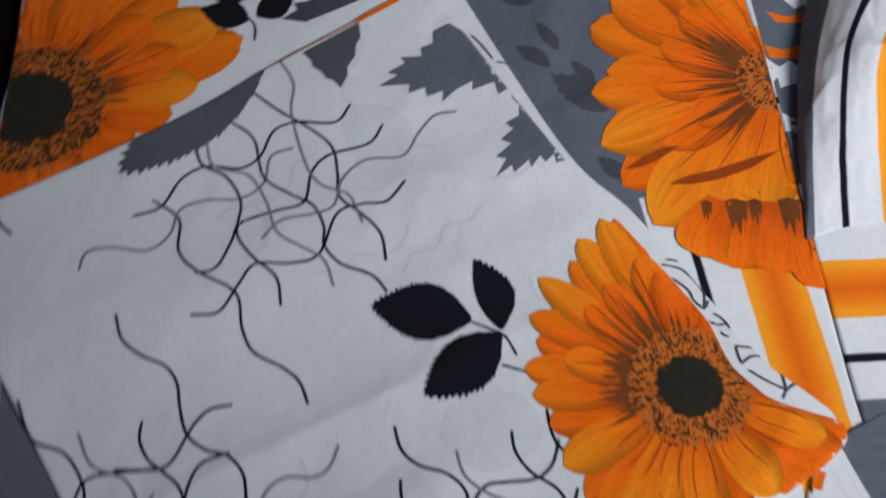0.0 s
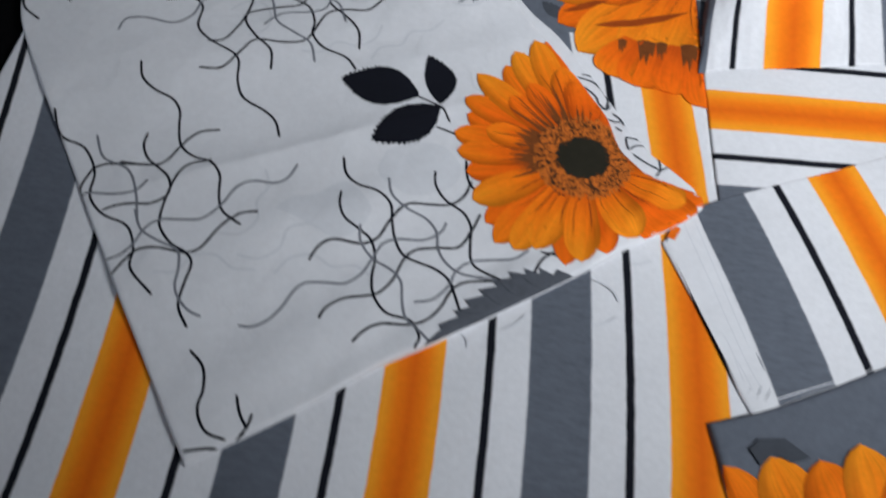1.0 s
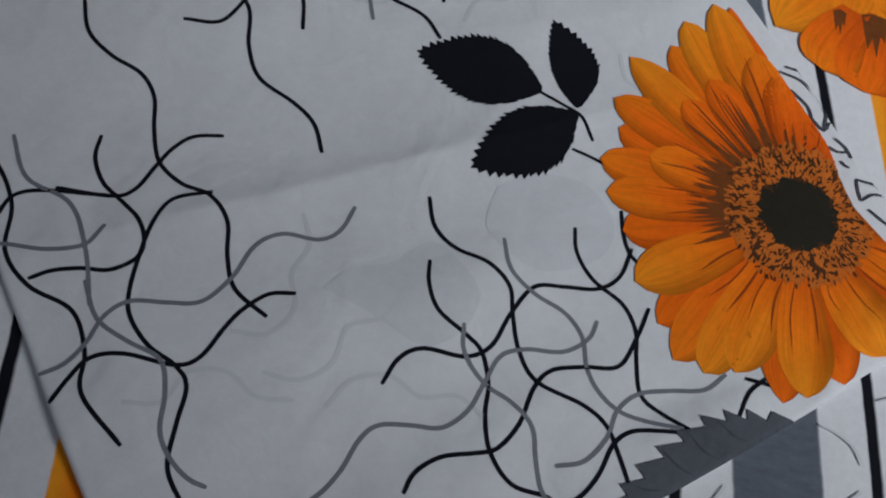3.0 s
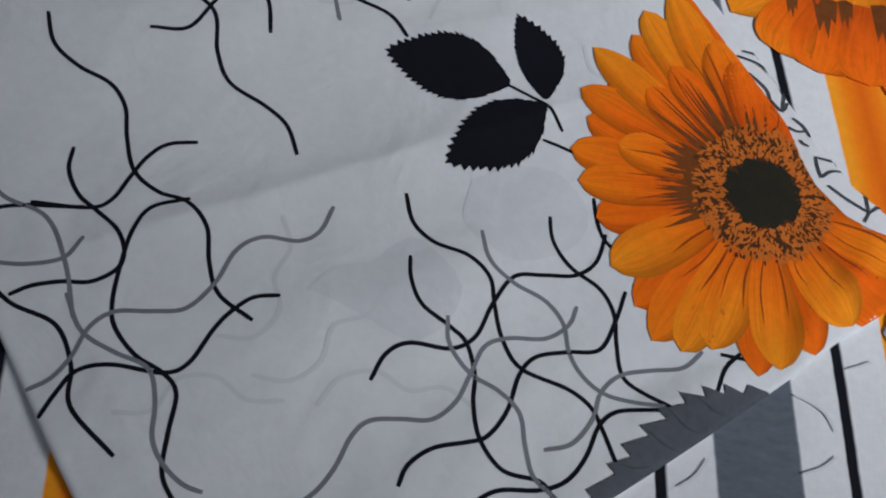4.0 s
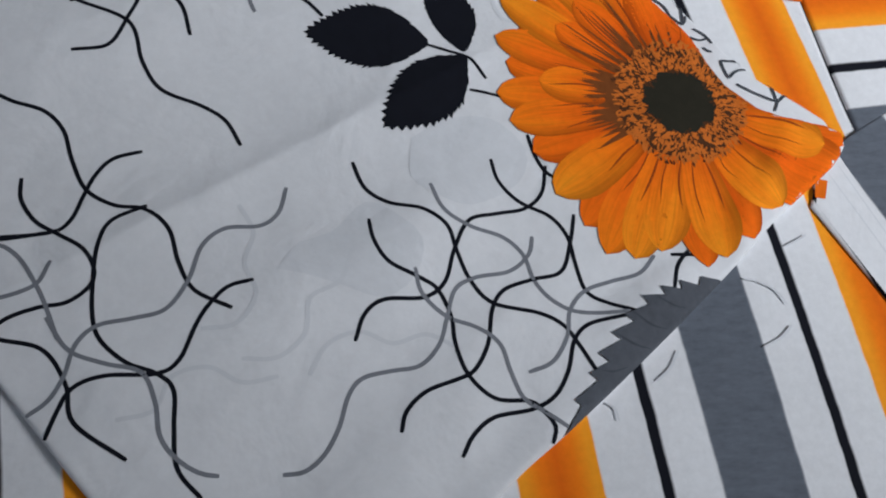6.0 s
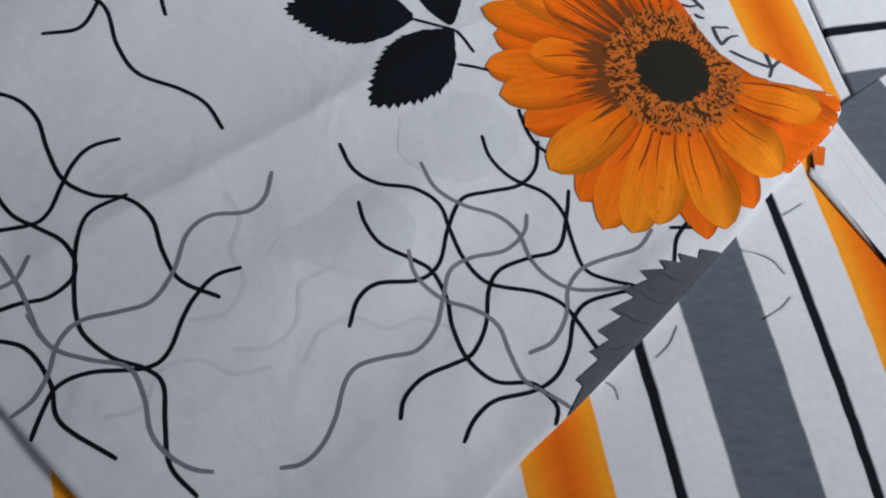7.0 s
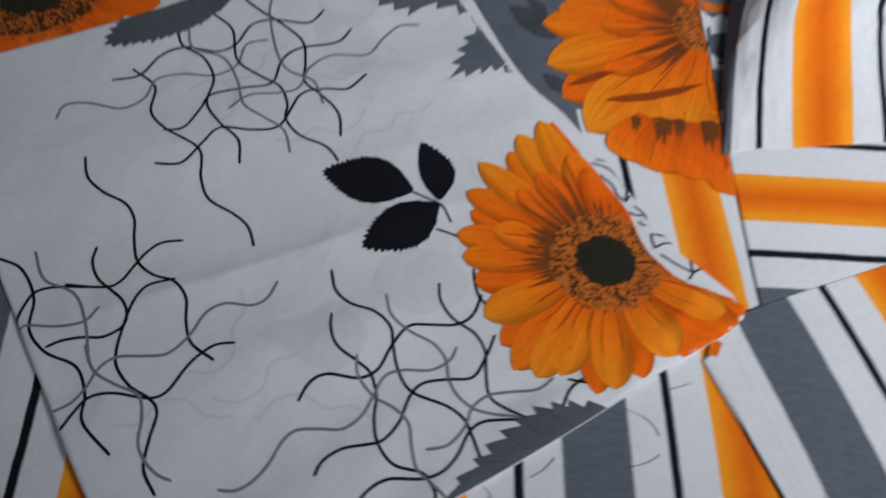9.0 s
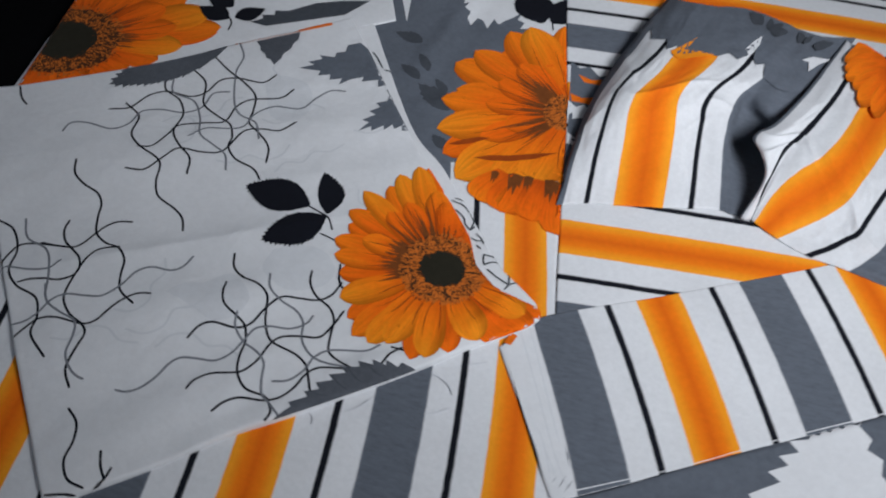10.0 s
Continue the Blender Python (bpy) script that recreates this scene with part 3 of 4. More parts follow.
dark_line((-195, 263), (-187, 246), (-172, 236), (-155, 230), (-145, 219), (-140, 203), (-132, 186), (-118, 177), (-103, 174), (-91, 163), (-86, 146), (-78, 131), (-60, 121))
dark_line((-106, 207), (-120, 203), (-128, 194), (-133, 182), (-138, 169), (-147, 163), (-174, 161))
dark_line((-149, 163), (-187, 156), (-195, 142), (-195, 121))
dark_line((-163, 193), (-162, 181), (-154, 169), (-143, 162), (-131, 154), (-125, 144), (-126, 135), (-136, 127), (-148, 125), (-161, 121), (-170, 115))
dark_line((-102, 176), (-119, 168), (-124, 154), (-125, 137), (-124, 119), (-120, 108), (-108, 97), (-94, 91), (-86, 83), (-85, 65), (-83, 47), (-72, 33))
dark_line((-141, 63), (-137, 75), (-131, 86), (-117, 91), (-94, 91), (-84, 97), (-77, 113), (-71, 123), (-62, 132), (-50, 135))
dark_line((-247, 201), (-232, 177), (-208, 169), (-191, 149), (-185, 126), (-169, 112), (-146, 105), (-134, 88), (-129, 70), (-105, 52))
grey_line((-203, 183), (-189, 163), (-165, 155), (-150, 135), (-139, 109))
grey_line((-145, 120), (-134, 104), (-118, 97), (-101, 92), (-94, 78), (-91, 62), (-84, 52), (-74, 45), (-65, 43))
grey_line((-145, 148), (-151, 136), (-168, 130), (-189, 128), (-193, 119))
grey_line((-34, 185), (-38, 171), (-47, 164), (-64, 163), (-75, 154), (-81, 136), (-91, 122), (-106, 118), (-122, 115), (-131, 106), (-135, 92), (-141, 81), (-150, 74))
dark_line((-64, 17), (-51, 7), (-45, -8), (-44, -24), (-34, -37), (-19, -40))
dark_line((-21, -9), (-15, -21), (-7, -30))
dark_line((-7, -19), (-8, -29), (-12, -40))
dark_line((-44, -53), (-29, -48), (-19, -47))
dark_line((-333, 334), (-325, 308), (-304, 294))
dark_line((-189, 352), (-167, 338), (-162, 313), (-146, 298), (-116, 283), (-108, 259), (-98, 243), (-78, 234), (-65, 225), (-57, 210))
dark_line((-144, 265), (-125, 269), (-115, 289), (-106, 305), (-82, 307), (-63, 315), (-54, 347), (-37, 356), (-20, 359), (-8, 377))
dark_line((-147, 296), (-133, 301), (-126, 321), (-122, 337), (-97, 348), (-79, 356), (-77, 381), (-66, 396), (-38, 407), (-29, 424))
dark_line((-201, 338), (-182, 347), (-172, 370), (-156, 382), (-130, 382), (-117, 393), (-110, 415), (-93, 423), (-65, 424), (-55, 440))
grey_line((-229, 294), (-227, 308), (-211, 313), (-185, 312), (-171, 325), (-168, 345), (-151, 354), (-126, 357), (-111, 370), (-109, 393), (-93, 401))
dark_line((-167, 400), (-159, 384), (-139, 374), (-125, 354), (-123, 328), (-108, 310), (-90, 296), (-84, 276))
grey_line((-159, 403), (-150, 383), (-123, 376), (-106, 354), (-95, 331), (-76, 320), (-59, 311), (-50, 292))
dark_line((-143, 421), (-124, 407), (-112, 376), (-90, 362), (-72, 353), (-62, 336), (-60, 322), (-47, 309), (-25, 302), (-13, 290))
dark_line((-131, 448), (-108, 432), (-85, 419), (-65, 403), (-58, 381), (-54, 361), (-38, 349), (-22, 334), (-16, 313))
grey_line((-116, 480), (-101, 457), (-99, 431), (-83, 389), (-69, 371), (-48, 363), (-35, 341))
grey_line((-105, 324), (-93, 340), (-71, 346), (-57, 354), (-54, 376), (-39, 393), (-12, 398), (-2, 418), (9, 434), (25, 438))
dark_line((-307, 343), (-296, 328), (-285, 320))
# leaves on the white sheet
leaf(top, "black_leaf", (-24, 280), (45, 273), 0.30, 0.27, M_INK, folded_sheet, teeth=22, bite=0.07, fat=1.12)
leaf(top, "black_leaf", (44, 318), (65, 267), 0.32, 0.14, M_INK, folded_sheet, teeth=16, fat=1.12)
leaf(top, "black_leaf", (17, 219), (65, 264), 0.25, 0.29, M_INK, folded_sheet, teeth=18, bite=0.1, fat=1.12)
ribbon(top, "stem", [(44, 272), (58, 267), (68, 262), (76, 250)], 0.0017, M_INK, folded_sheet)
ribbon(top, "stem", [(66, 243), (76, 241), (88, 238)], 0.0017, M_INK, folded_sheet)
leaf(top, "grey_leaf", (-219, 372), (-126, 469), 0.20, 0.17, M_GREY_LEAF, folded_sheet, teeth=20, bite=0.10, fat=1.0)
patch(top, "grey_leaf", mm([(-98, 486), (-57, 517), (-54, 503), (-57, 495), (-56, 485), (-61, 474), (-60, 466), (-64, 454), (-71, 461), (-76, 462), (-80, 468), (-88, 473), (-90, 479)]), M_GREY_LEAF, folded_sheet)
patch(top, "grey_leaf", mm([(-36, 457), (-22, 468), (-30, 470), (-17, 480), (-22, 485), (-5, 487), (-6, 495), (3, 500), (2, 512), (14, 520), (60, 490), (78, 440),
      (66, 452), (66, 463), (56, 455), (52, 466), (44, 462), (36, 458), (36, 466), (24, 458), (14, 446), (14, 456), (2, 450), (0, 458), (-12, 452), (-12, 460)]), M_GREY, folded_sheet)
patch(top, "grey_leaf", mm([(57, 383), (64, 398), (56, 399), (67, 411), (59, 414), (68, 424), (62, 429), (72, 436), (72, 447), (80, 452), (112, 402), (100, 397), (98, 404), (92, 397), (88, 402), (82, 392), (80, 398), (70, 387), (68, 393)]), M_GREY, folded_sheet)
patch(top, "grey_leaf", mm([(96, 52), (106, 66), (103, 69), (116, 78), (112, 82), (123, 87), (118, 92), (131, 98), (126, 102), (139, 107), (134, 111), (148, 116), (145, 121), (158, 121),
      (156, 126), (168, 124), (167, 129), (178, 126), (180, 131), (196, 128), (200, 134), (176, 106), (140, 76)]), M_GREY_LEAF, folded_sheet, fine=0.0035, lift=0.0009)

LIFT[0] = 0.0011
for rib in ([(118, 83), (124, 82), (132, 84)], [(129, 101), (138, 95), (146, 93)], [(139, 112), (148, 105), (156, 103)], [(153, 120), (162, 115), (168, 114)]):
    ribbon(top, "leaf_rib", rib, 0.0012, M_GREY_DARK, folded_sheet, taper=0.2)
LIFT[0] = 0.0003

# gerbera on the white sheet
gerbera(top, folded_sheet, (187, 236), [(144, 355, 17, 0.4), (132, 354, 19, 0.9), (115, 337, 18, 0.85), (109, 319, 19, 0.45), (87, 304, 19, 0.8), (85, 282, 20, 0.45), (88, 261, 20, 0.3), (81, 241, 21, 0.6),
        (87, 223, 20, 0.62), (99, 203, 20, 0.3), (109, 178, 23, 0.8), (119, 163, 19, 0.35), (129, 146, 22, 0.6), (146, 142, 19, 0.7), (164, 145, 20, 0.75), (182, 136, 20, 0.3), (196, 141, 22, 0.85),
        (216, 152, 20, 0.3), (236, 171, 24, 0.9), (258, 172, 24, 0.25), (284, 190, 26, 0.3), (270, 210, 25, 0.8), (294, 216, 24, 0.2), (262, 258, 26, 0.6), (240, 282, 24, 0.4), (215, 310, 24, 0.4), (185, 330, 24, 0.4)],
        0.0365, 0.0215, inner=[(156, 327, 20, 0.5), (173, 318, 20, 0.3), (120, 287, 19, 0.35), (134, 305, 18, 0.4), (106, 250, 20, 0.45)],
        brown=[(150, 204, 120, 0.026), (96, 150, 18, 0.050)])

# line drawing and marks on the lower fold
ul = under.place
LIFT[0] = 0.0007
for pts in (
    [(173, 322), (186, 319), (195, 311), (201, 302)],
    [(201, 302), (200, 291)],
    [(193, 297), (200, 291), (203, 297)],
    [(173, 314), (179, 311)],
    [(176, 326), (188, 324), (198, 316), (205, 305), (201, 302)],
    [(180, 312), (190, 304), (193, 297)],
    [(226, 250), (236, 244), (249, 238)],
    [(236, 260), (246, 262), (256, 250), (258, 243)],
    [(206, 288), (212, 284), (216, 278)],
    [(219, 266), (220, 260), (222, 254)],
    [(219, 266), (233, 264), (245, 254), (249, 238)],
    [(222, 254), (228, 259), (236, 260)],
    [(249, 238), (254, 242), (260, 245)],
    [(249, 238), (246, 232)],
    [(210, 275), (212, 273), (215, 272)],
    [(203, 282), (208, 280), (213, 281)],
    [(32, 511), (39, 504), (50, 489)],
    [(53, 486), (62, 485)],
    [(78, 458), (89, 441), (100, 426)],
    [(110, 418), (119, 399), (131, 385)],
):
    ribbon(ul, "drawn_line", pts, 0.0015, M_GREY_DARK, folded_sheet)
ribbon(top, "orange_edge", [(-120, 476), (-90, 497), (-55, 522), (-28, 543)], 0.005, M_ORANGE, folded_sheet)

# ---- print on the bed sheet: grey panel, gerbera, leaves ----
LIFT[0] = 0.00016
flat = base.place
patch(flat, "grey_panel", mm([(-60, 540), (60, 420), (146, 352), (150, 372), (168, 374), (200, 372), (275, 380), (262, 470), (250, 560), (235, 640), (200, 648), (186, 638), (180, 650), (166, 638), (150, 628), (142, 636), (128, 626), (120, 612),
      (112, 650), (105, 670), (95, 760), (-80, 780)]), M_GREY, bed_sheet, "grey printed panel", fine=0.006, lift=0.0005)
LIFT[0] = 0.0006
patch(flat, "white_leaf", mm([(33, 640), (35, 617), (52, 577), (45, 620), (44, 640)]), M_WHITE, bed_sheet)
patch(flat, "white_leaf", mm([(100, 668), (107, 640), (108, 630), (114, 634), (111, 623), (120, 618), (118, 606), (125, 595), (130, 611), (137, 608), (145, 595), (149, 614), (156, 606), (163, 616), (170, 624), (177, 635), (172, 668)]), M_WHITE, bed_sheet)
patch(flat, "white_leaf", mm([(180, 640), (176, 622), (185, 618), (182, 606), (200, 612), (240, 600), (240, 660), (200, 670)]), M_WHITE, bed_sheet)
for tip, foot, wide in (((44, 556), (80, 546), 0.26), ((94, 478), (138, 446), 0.28), ((130, 406), (149, 388), 0.3), ((66, 504), (94, 484), 0.22), ((82, 526), (100, 500), 0.2), ((110, 492), (128, 470), 0.22)):
    leaf(flat, "dark_leaf", tip, foot, wide, wide * 0.7, M_GREY_DARK, bed_sheet, teeth=7, bite=0.14)
leaf(flat, "black_leaf", (168, 690), (205, 624), 0.33, 0.30, M_INK, bed_sheet)
leaf(flat, "black_leaf", (252, 690), (216, 628), 0.30, 0.30, M_INK, bed_sheet)
ribbon(flat, "stem", [(212, 660), (214, 640), (220, 615)], 0.0018, M_INK, bed_sheet)
gerbera(flat, bed_sheet, (265, 480), [(228, 626, 29, 0.5), (198, 615, 37, 0.7), (170, 596, 36, 0.65), (142, 553, 36, 0.6), (125, 526, 38, 0.5), (137, 484, 31, 0.55), (126, 456, 32, 0.62), (133, 414, 36, 0.75), (146, 384, 34, 0.35),
        (170, 351, 44, 0.8), (206, 355, 36, 0.85), (246, 360, 38, 0.9), (285, 372, 36, 0.8)],
        0.028, 0.007, inner=[(181, 413, 25, 0.3), (172, 470, 26, 0.35), (178, 505, 26, 0.3), (196, 545, 28, 0.4), (200, 440, 24, 0.35)], seed=9, brown=[(132, 158, 60, 0.060), (160, 200, 16, 0.055), (205, 240, 26, 0.065)])
for root, tip, w in (((215, 375), (198, 330), 40), ((232, 375), (223, 322), 44), ((255, 375), (254, 320), 44), ((275, 375), (282, 310), 40)):
    petal(flat, mm([root])[0], mm([tip])[0], w / 1000, bed_sheet, 0.7, M_PETAL_DEEP if root[0] > 230 else M_PETAL)
for x, y, w, h in ((227, 374, 8, 28), (240, 375, 5, 20), (264, 377, 8, 30), (277, 379, 5, 22), (206, 372, 4, 16)):
    patch(flat, "petal_shade", mm([(x - w, y), (x, y + 2), (x + w, y), (x + w * 0.8, y - h * 0.6), (x + w * 0.45, y - h * 0.45), (x + w * 0.2, y - h), (x - w * 0.15, y - h * 0.55), (x - w * 0.5, y - h * 0.85), (x - w * 0.8, y - h * 0.4)]), M_SHADE, bed_sheet)
for outline in ([(150, 396), (160, 398), (172, 404), (190, 418), (178, 416), (164, 408)], [(180, 385), (196, 386), (216, 391), (240, 402), (262, 418), (240, 410), (214, 399), (194, 393)]):
    patch(flat, "petal_shade", mm(outline), M_BROWN2, bed_sheet)
for pts in (
    [(206, 131), (214, 129), (223, 124), (228, 116)],
    [(210, 93), (221, 98), (228, 104)],
    [(121, 68), (125, 65), (126, 59)],
    [(149, 78), (157, 84), (163, 93)],
    [(235, 149), (242, 152), (248, 155)],
):
    ribbon(flat, "faint_line", pts, 0.0013, M_FAINT, bed_sheet)

# ---- print on the floral sheet ----
LIFT[0] = 0.00016
fl = floral.place
gerbera(fl, floral_sheet, (-302, 428), [(-175, 457, 29, 0.75), (-146, 486, 31, 0.35), (-150, 506, 32, 0.5), (-174, 527, 39, 0.9), (-207, 543, 35, 0.55), (-245, 559, 38, 0.5), (-283, 568, 36, 0.6), (-319, 572, 33, 0.5), (-345, 560, 31, 0.6),
        (-345, 330, 32, 0.5), (-290, 330, 34, 0.4), (-255, 352, 34, 0.6), (-215, 400, 34, 0.4), (-190, 430, 30, 0.4)],
        0.058, 0.034, inner=[(-196, 487, 30, 0.35), (-228, 520, 32, 0.4)], seed=12, brown=[(10, 26, 30, 0.03), (28, 80, 14, 0.04)])
leaf(fl, "black_leaf", (-188, 528), (-146, 518), 0.32, 0.3, M_INK, floral_sheet)
leaf(fl, "black_leaf", (-112, 548), (-140, 522), 0.34, 0.3, M_INK, floral_sheet)
leaf(fl, "black_leaf", (-190, 556), (-150, 540), 0.3, 0.3, M_INK, floral_sheet)
ribbon(fl, "stem", [(-146, 520), (-140, 512), (-138, 498)], 0.0018, M_INK, floral_sheet)
patch(fl, "grey_leaf", mm([(-120, 520), (-108, 530), (-112, 536), (-98, 540), (-100, 548), (-85, 552), (-60, 575), (-30, 590), (0, 600), (-20, 565), (-70, 535), (-100, 518)]), M_GREY_DARK, floral_sheet)

# ---- striped cloth with cross-wise stripes ----
cross = Sheet(
    [(300, 190), (420, 210), (620, 240)],
    [(620, 240), (640, 500), (650, 800)],
    [(650, 800), (400, 800), (218, 800)],
    [(218, 800), (226, 677), (260, 480), (281, 322), (300, 190)],
    0.0163, roll=0.0012, low=0.0146, waves=0.0006)
cross_cloth = thing("striped_pillow_cover", "white pillow cover with orange, grey and black stripes, lying open", "pillow cover")
cross.mesh("flat_cloth", M_STRIPE, cross_cloth, print_uv=lambda x, y: (-1.310 + -0.928 * x + 4.841 * y + 0.300 * x * y + 0.510 * x * x + 0.027 * y * y, x), n=70)
cr = cross.place
patch(cr, "grey_panel", mm([(250, 566), (262, 556), (272, 562), (285, 548), (292, 552), (300, 540), (330, 480), (330, 400), (300, 380), (275, 385), (270, 420), (262, 480)]), M_GREY, cross_cloth)
patch(cr, "white_leaf", mm([(258, 500), (268, 492), (276, 498), (290, 486), (288, 478), (275, 476), (262, 470)]), M_WHITE, cross_cloth)
patch(cr, "white_leaf", mm([(266, 450), (276, 444), (290, 440), (284, 432), (268, 434)]), M_WHITE, cross_cloth)
patch(cr, "orange_mark", mm([(262, 545), (278, 540), (292, 545), (290, 534), (270, 534)]), M_ORANGE, cross_cloth)
patch(cr, "orange_mark", mm([(258, 512), (272, 508), (290, 514), (286, 500), (262, 500)]), M_ORANGE, cross_cloth)
patch(cr, "orange_mark", mm([(276, 405), (292, 402), (292, 385), (279, 372)]), M_ORANGE, cross_cloth)


# ---- rumpled cloth ----
def loft(rows, n_across=10, n_along=40):
    """Guide lines along the stripes, each (stripe phase, points with heights), joined to one smooth face."""
    fine = []
    for phase, pts in rows:
        p = [Vector((x / 1000, y / 1000, z / 1000)) for x, y, z in pts]
        q = [2 * p[0] - p[1], *p, 2 * p[-1] - p[-2]]
        line = []
        for i in range(n_along + 1):
            f = i / n_along * (len(p) - 1)
            k = min(int(f), len(p) - 2)
            t = f - k
            a, b, c, d = q[k:k + 4]
            line.append(0.5 * (2 * b + (c - a) * t + (2 * a - 5 * b + 4 * c - d) * t * t + (3 * b - a - 3 * c + d) * t ** 3))
        fine.append((phase, line))
    return fine


class Draped:
    def __init__(self, rows, n_along=48, pinches=()):
        self.rows = loft(rows, n_along=n_along)
        self.n, self.pinches = n_along, pinches

    def point(self, u, v):
        ph = [r[0] for r in self.rows]
        k = max(0, min(len(ph) - 2, sum(p <= u for p in ph) - 1))
        t = (u - ph[k]) / (ph[k + 1] - ph[k])
        f = min(max(v, 0.0), 1.0) * self.n
        j = min(int(f), self.n - 1)
        g = f - j
        cur = [self.rows[min(max(i, 0), len(ph) - 1)][1][j].lerp(self.rows[min(max(i, 0), len(ph) - 1)][1][j + 1], g) for i in range(k - 1, k + 3)]
        a, b, c, d = cur
        return 0.5 * (2 * b + (c - a) * t + (2 * a - 5 * b + 4 * c - d) * t * t + (3 * b - a - 3 * c + d) * t ** 3)

    def place(self, u, v, lift=0.0):
        p = self.point(u, v)
        e = 0.01
        du, dv = self.point(u + e, v) - self.point(u - e, v), self.point(u, min(v + e, 1)) - self.point(u, max(v - e, 0))
        n = du.cross(dv)
        n = n.normalized() if n.length > 1e-12 else Vector((0, 0, 1))
        w = 0.0014 * noise.noise((u * 9, v * 7, 3.3)) + 0.0008 * noise.noise((u * 25, v * 16, 1.3))
        for u0, v0, slope, wide, reach, h in self.pinches:
            d = v - v0 - slope * (u - u0)
            w += h * math.exp(-(d / wide if d > 0 else -d / (2.5 * wide)) - ((u - u0) / reach) ** 2)
        return p + n * (lift * 8 + w)

    def mesh(self, name, parent, nu=100, nv=110, label=""):
        bm = bmesh.new()
        layer = bm.loops.layers.uv.new("print")
        u0, u1 = self.rows[0][0], self.rows[-1][0]
        grid = [[(bm.verts.new(self.place(u0 + (u1 - u0) * i / nu, j / nv)), (u0 + (u1 - u0) * i / nu, j / nv)) for i in range(nu + 1)] for j in range(nv + 1)]
        for j in range(nv):
            for i in range(nu):
                vs = (grid[j][i], grid[j][i + 1], grid[j + 1][i + 1], grid[j + 1][i])
                f = bm.faces.new([v for v, _ in vs])
                for lp, (_, uv) in zip(f.loops, vs):
                    lp[layer].uv = uv
        ob = link(name, bm, M_STRIPE, parent, label)
        sol = ob.modifiers.new("thickness", "SOLIDIFY")
        sol.thickness, sol.offset = 0.0009, -1
        return ob


rumpled = thing("rumpled_pillow_cover", "rumpled white pillow cover with orange and grey stripes", "pillow cover")
hump = Draped([
    (-0.500, [(273, 346, 18), (274, 422, 19), (284, 511, 20), (314, 621, 22), (345, 709, 21)]),
    (-0.400, [(277, 348, 18), (279, 415, 27), (289, 495, 35), (320, 604, 37), (350, 695, 32)]),
    (-0.243, [(301, 357, 18), (300, 423, 35), (308, 493, 51), (343, 571, 51), (369, 678, 43)]),
    (-0.103, [(328, 362, 18), (325, 429, 37), (325, 478, 55), (352, 544, 54), (389, 675, 45)]),
    (0.103, [(375, 373, 18), (373, 454, 37), (372, 503, 55), (402, 568, 54), (432, 682, 45)]),
    (0.260, [(401, 380, 18), (398, 474, 35), (401, 513, 50), (435, 574, 51), (468, 673, 45)]),
    (0.400, [(429, 386, 18), (424, 474, 33), (431, 525, 43), (458, 567, 50), (495, 662, 45)]),
    (0.520, [(441, 384, 19), (440, 466, 20), (446, 526, 24), (468, 534, 45), (522, 658, 45)]),
    (0.620, [(468, 383, 18), (488, 448, 18), (487, 499, 18), (497, 513, 35), (558, 675, 40)]),
], pinches=[(0.0, 0.55, 0.25, 0.020, 0.30, 0.0035), (0.30, 0.47, -0.5, 0.020, 0.14, 0.0035), (-0.38, 0.36, 0.5, 0.020, 0.10, 0.0025), (0.22, 0.30, 0.3, 0.02, 0.12, 0.0015), (-0.30, 0.62, -0.4, 0.018, 0.15, 0.0022)])
hump.mesh("humped_cloth", rumpled)
wing = Draped([
    (0.600, [(447, 376, 24), (463, 417, 42), (456, 448, 48), (448, 463, 51), (470, 492, 53), (501, 555, 50), (545, 665, 43)]),
    (0.655, [(453, 374, 25), (464, 412, 47), (462, 437, 53), (462, 457, 55), (483, 486, 56), (511, 543, 53), (551, 652, 47)]),
    (0.757, [(459, 381, 19), (469, 419, 37), (480, 456, 47), (495, 478, 50), (511, 508, 53), (533, 558, 51), (566, 650, 47)]),
    (0.900, [(463, 378, 19), (477, 407, 37), (497, 432, 47), (514, 450, 50), (535, 487, 53), (554, 537, 51), (586, 629, 47)]),
    (1.100, [(485, 365, 18), (505, 379, 25), (525, 393, 33), (542, 410, 40), (556, 438, 45), (573, 475, 47), (606, 554, 45)]),
    (1.260, [(514, 352, 18), (531, 362, 23), (545, 373, 28), (555, 380, 33), (568, 409, 38), (582, 439, 42), (614, 508, 42)]),
    (1.400, [(552, 344, 18), (560, 350, 22), (568, 358, 26), (576, 367, 30), (588, 390, 33), (601, 417, 37), (627, 472, 37)]),
    (1.620, [(595, 333, 18), (600, 338, 21), (607, 346, 24), (614, 356, 27), (624, 379, 28), (634, 402, 30), (658, 455, 30)]),
], pinches=[(0.78, 0.50, -0.35, 0.016, 0.16, 0.0050), (0.74, 0.40, 0.30, 0.014, 0.10, 0.0035), (1.20, 0.52, -0.10, 0.020, 0.22, 0.0045), (1.0, 0.72, -0.2, 0.020, 0.25, 0.0030)])
wing.mesh("turned_cloth", rumpled)

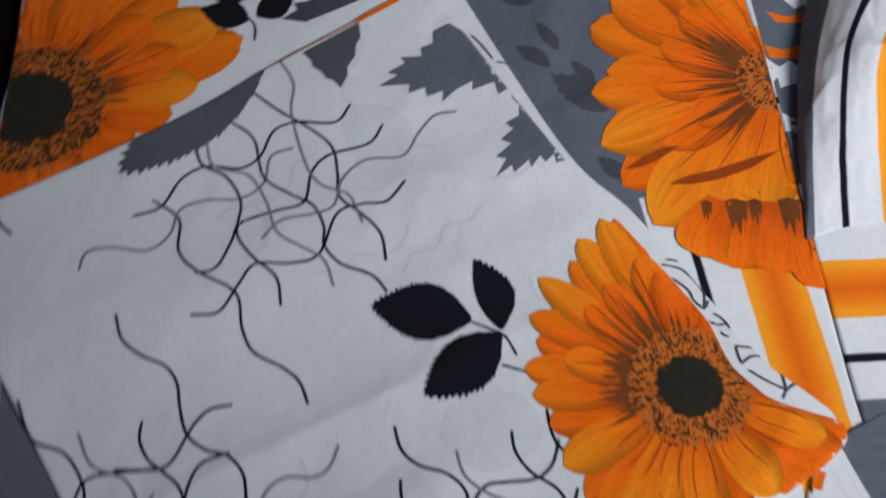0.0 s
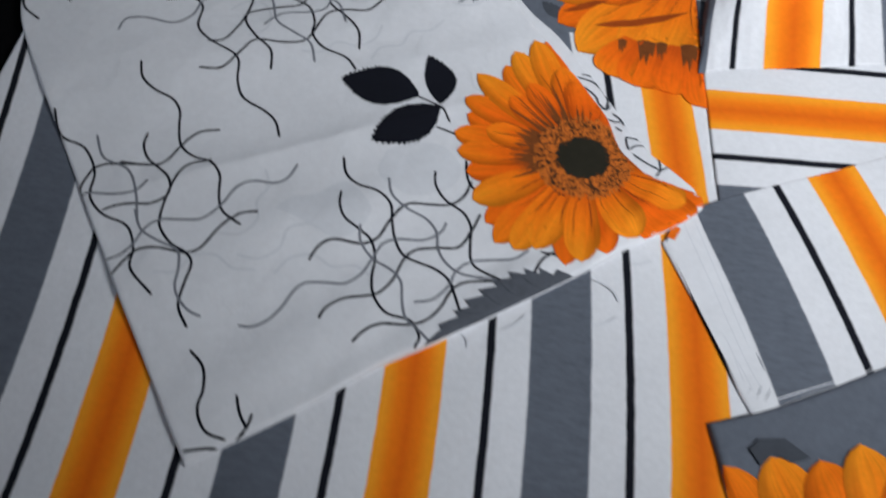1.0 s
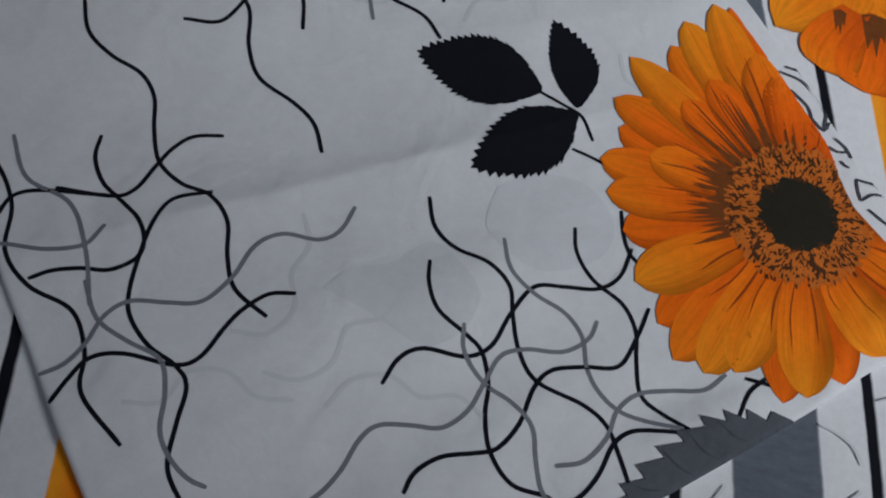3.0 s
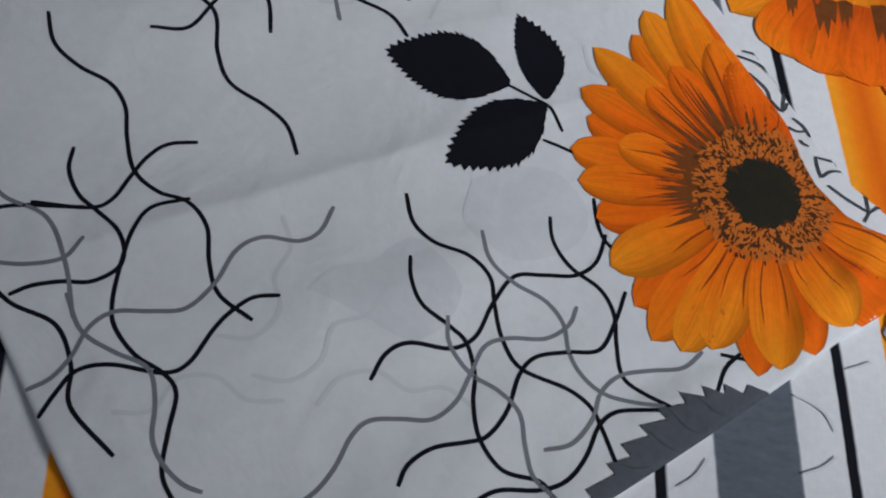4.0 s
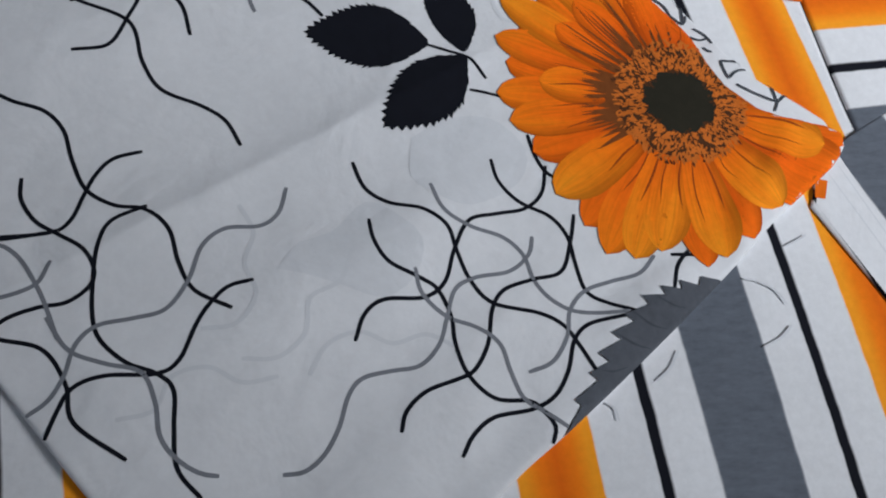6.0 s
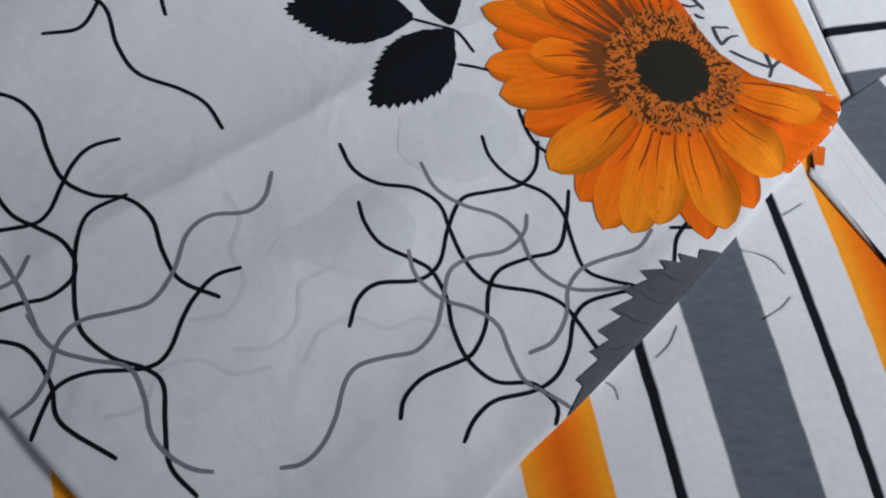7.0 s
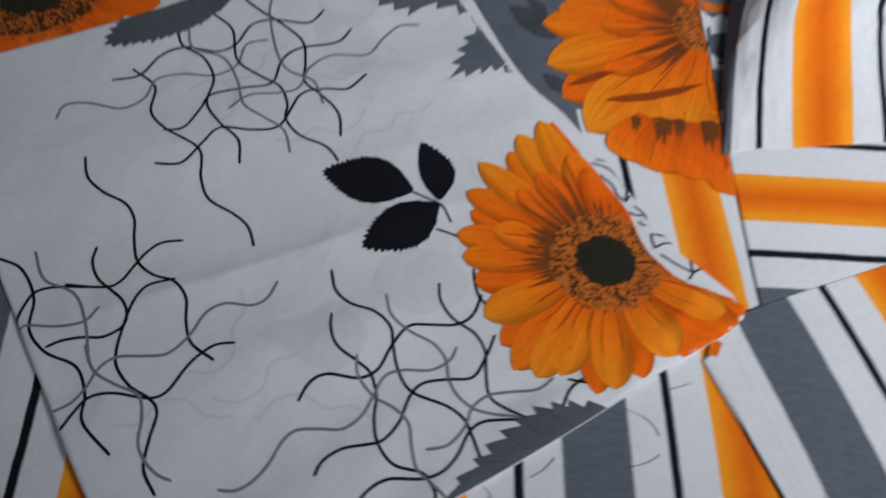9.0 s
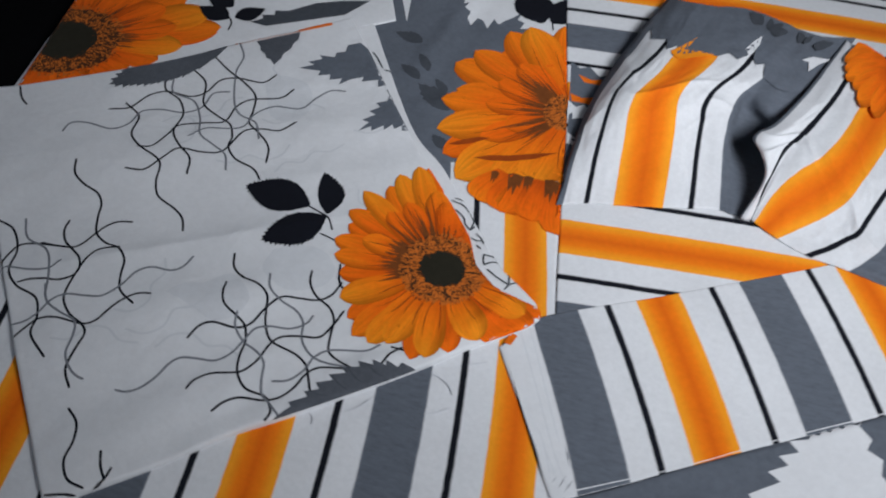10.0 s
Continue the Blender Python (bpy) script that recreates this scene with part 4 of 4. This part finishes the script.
hp, wp = hump.place, wing.place
patch(hp, "grey_panel", [(-0.5, 0.74), (-0.45, 0.785), (-0.42, 0.76), (-0.36, 0.80), (-0.33, 0.765), (-0.25, 0.80), (-0.2, 0.775), (-0.12, 0.83), (-0.09, 0.80), (0.0, 0.80), (0.1, 0.77), (0.14, 0.79), (0.2, 0.76),
      (0.23, 0.79), (0.25, 0.84), (0.27, 0.79), (0.31, 0.76), (0.35, 0.78), (0.38, 0.74), (0.405, 0.72), (0.615, 0.85), (0.615, 1.0), (-0.5, 1.0)], M_GREY, rumpled, "grey printed panel", fine=0.025)
patch(hp, "amber_mark", [(-0.14, 0.80), (-0.1, 0.83), (-0.04, 0.87), (-0.06, 0.82), (0.02, 0.80), (0.1, 0.77), (-0.05, 0.775)], M_AMBER, rumpled, fine=0.03)
patch(hp, "white_leaf", [(0.2, 0.82), (0.22, 0.87), (0.24, 0.90), (0.255, 0.86), (0.25, 0.81), (0.23, 0.80)], M_WHITE, rumpled, fine=0.03)
patch(hp, "white_leaf", [(0.50, 0.90), (0.53, 0.925), (0.585, 0.93), (0.56, 0.91), (0.545, 0.88), (0.53, 0.905)], M_WHITE, rumpled, fine=0.02, lift=0.0003)
for tip, base_end in (((120, 985), (210, 950)), ((230, 995), (250, 935)), ((300, 990), (255, 930)), ((350, 960), (270, 925)), ((400, 985), (440, 940)), ((470, 990), (450, 945)), ((560, 975), (500, 955))):
    leaf(hp, "dark_leaf", tip, base_end, 0.28, 0.25, M_GREY_DARK, rumpled, teeth=6, bite=0.15)
for tip, w in (((0.68, 0.99), 0.07), ((0.66, 0.955), 0.07), ((0.70, 0.92), 0.08), ((0.735, 0.885), 0.08), ((0.80, 0.87), 0.08), ((0.86, 0.84), 0.09), ((0.95, 0.86), 0.09)):
    petal(wp, (0.98, 1.0), tip, w, rumpled)

# ---- striped band, folded ----
band = Sheet(
    [(325, 47), (349, 62), (411, 98), (488, 144), (578, 195), (700, 268)],
    [(700, 268), (670, 330), (635, 410)],
    [(635, 410), (589, 382), (516, 338), (389, 269), (278, 209), (255, 172)],
    [(255, 172), (287, 116), (314, 65), (325, 47)],
    0.0169, roll=0.0013, low=0.0156, waves=0.0006)
band_cover = thing("folded_pillow_cover", "folded striped pillow cover with a plain white hem", "pillow cover")
band.mesh("folded_cloth", M_STRIPE, band_cover, print_uv=lambda x, y: (-2.264 + 4.299 * x + 2.197 * y - 1.819 * x * y + 0.784 * x * x + 1.560 * y * y, y), n=70)
bd = band.place
patch(bd, "hem", mm([(258, 173), (266, 200), (278, 206), (297, 162), (317, 115), (330, 86), (343, 58), (327, 49), (315, 68), (288, 116)]), M_WHITE, band_cover, "plain white hem")
patch(bd, "orange_mark", mm([(258, 177), (261, 189), (268, 187), (264, 176)]), M_ORANGE, band_cover, lift=0.0007)
for pts in ([(337, 70), (332, 58)], [(331, 72), (327, 60)], [(326, 96), (333, 80)], [(324, 70), (321, 62)]):
    ribbon(bd, "torn_thread", pts, 0.0016, M_GREY, band_cover, taper=0.0)
# shade of the hem's creases, drawn as thin pale grey lines
for pts in ([(268, 196), (290, 150), (318, 90), (334, 62)], [(276, 200), (300, 146), (322, 96)], [(300, 108), (308, 96), (321, 64)], [(310, 92), (318, 78), (328, 60)]):
    ribbon(bd, "hem_crease_shade", pts, 0.0010, M_FAINT, band_cover, taper=0.0)
ribbon(bd, "hem_edge", [(341, 59), (420, 102), (490, 145), (580, 197)], 0.007, M_WHITE, band_cover)

# ---- grey floral cloth under the band ----
greyc = Sheet(
    [(350, -110), (450, -100), (720, -80)],
    [(720, -80), (720, 100), (715, 290)],
    [(715, 278), (520, 164), (411, 99), (345, 59), (295, 36)],
    [(295, 36), (305, 7), (316, -27), (350, -110)],
    0.0192, roll=0.0034, low=0.0148, waves=0.0012, wave_scale=22,
    folds=[(0.42, 0.03, 30, 0.05, 0.010, 0.0030), (0.50, 0.02, 75, 0.05, 0.010, 0.0030), (0.36, -0.02, 60, 0.05, 0.008, 0.0025), (0.45, 0.07, 15, 0.04, 0.008, 0.0020)])
grey_cover = thing("grey_floral_cover", "crumpled grey pillow cover with orange gerbera and white leaf", "pillow cover")
greyc.mesh("crumpled_cloth", M_GREY, grey_cover, n=60)
gr = greyc.place
patch(gr, "white_leaf", mm([(470, 95), (494, 112), (484, 118), (500, 128), (492, 134), (508, 142), (500, 150), (516, 156), (512, 166), (528, 176), (541, 203), (552, 199), (566, 200), (556, 180), (566, 170), (562, 160), (574, 154), (572, 140), (590, 120), (560, 70), (500, 60)]), M_WHITE, grey_cover)
for root, tip, w in (((360, -80), (306, 8), 40), ((380, -60), (336, 20), 40), ((400, -60), (368, 24), 40), ((420, -60), (394, 40), 40), ((440, -60), (420, 28), 40), ((460, -60), (455, 40), 40)):
    LIFT[0] += 0.0003
    petal(gr, mm([root])[0], mm([tip])[0], w / 1000, grey_cover, 0.1, M_PETAL_AMBER if root[0] % 40 else M_PETAL)
patch(gr, "dark_leaf", mm([(328, 30), (345, 34), (362, 24), (350, 18), (338, 22), (330, 12), (322, 22)]), M_GREY_DARK, grey_cover)
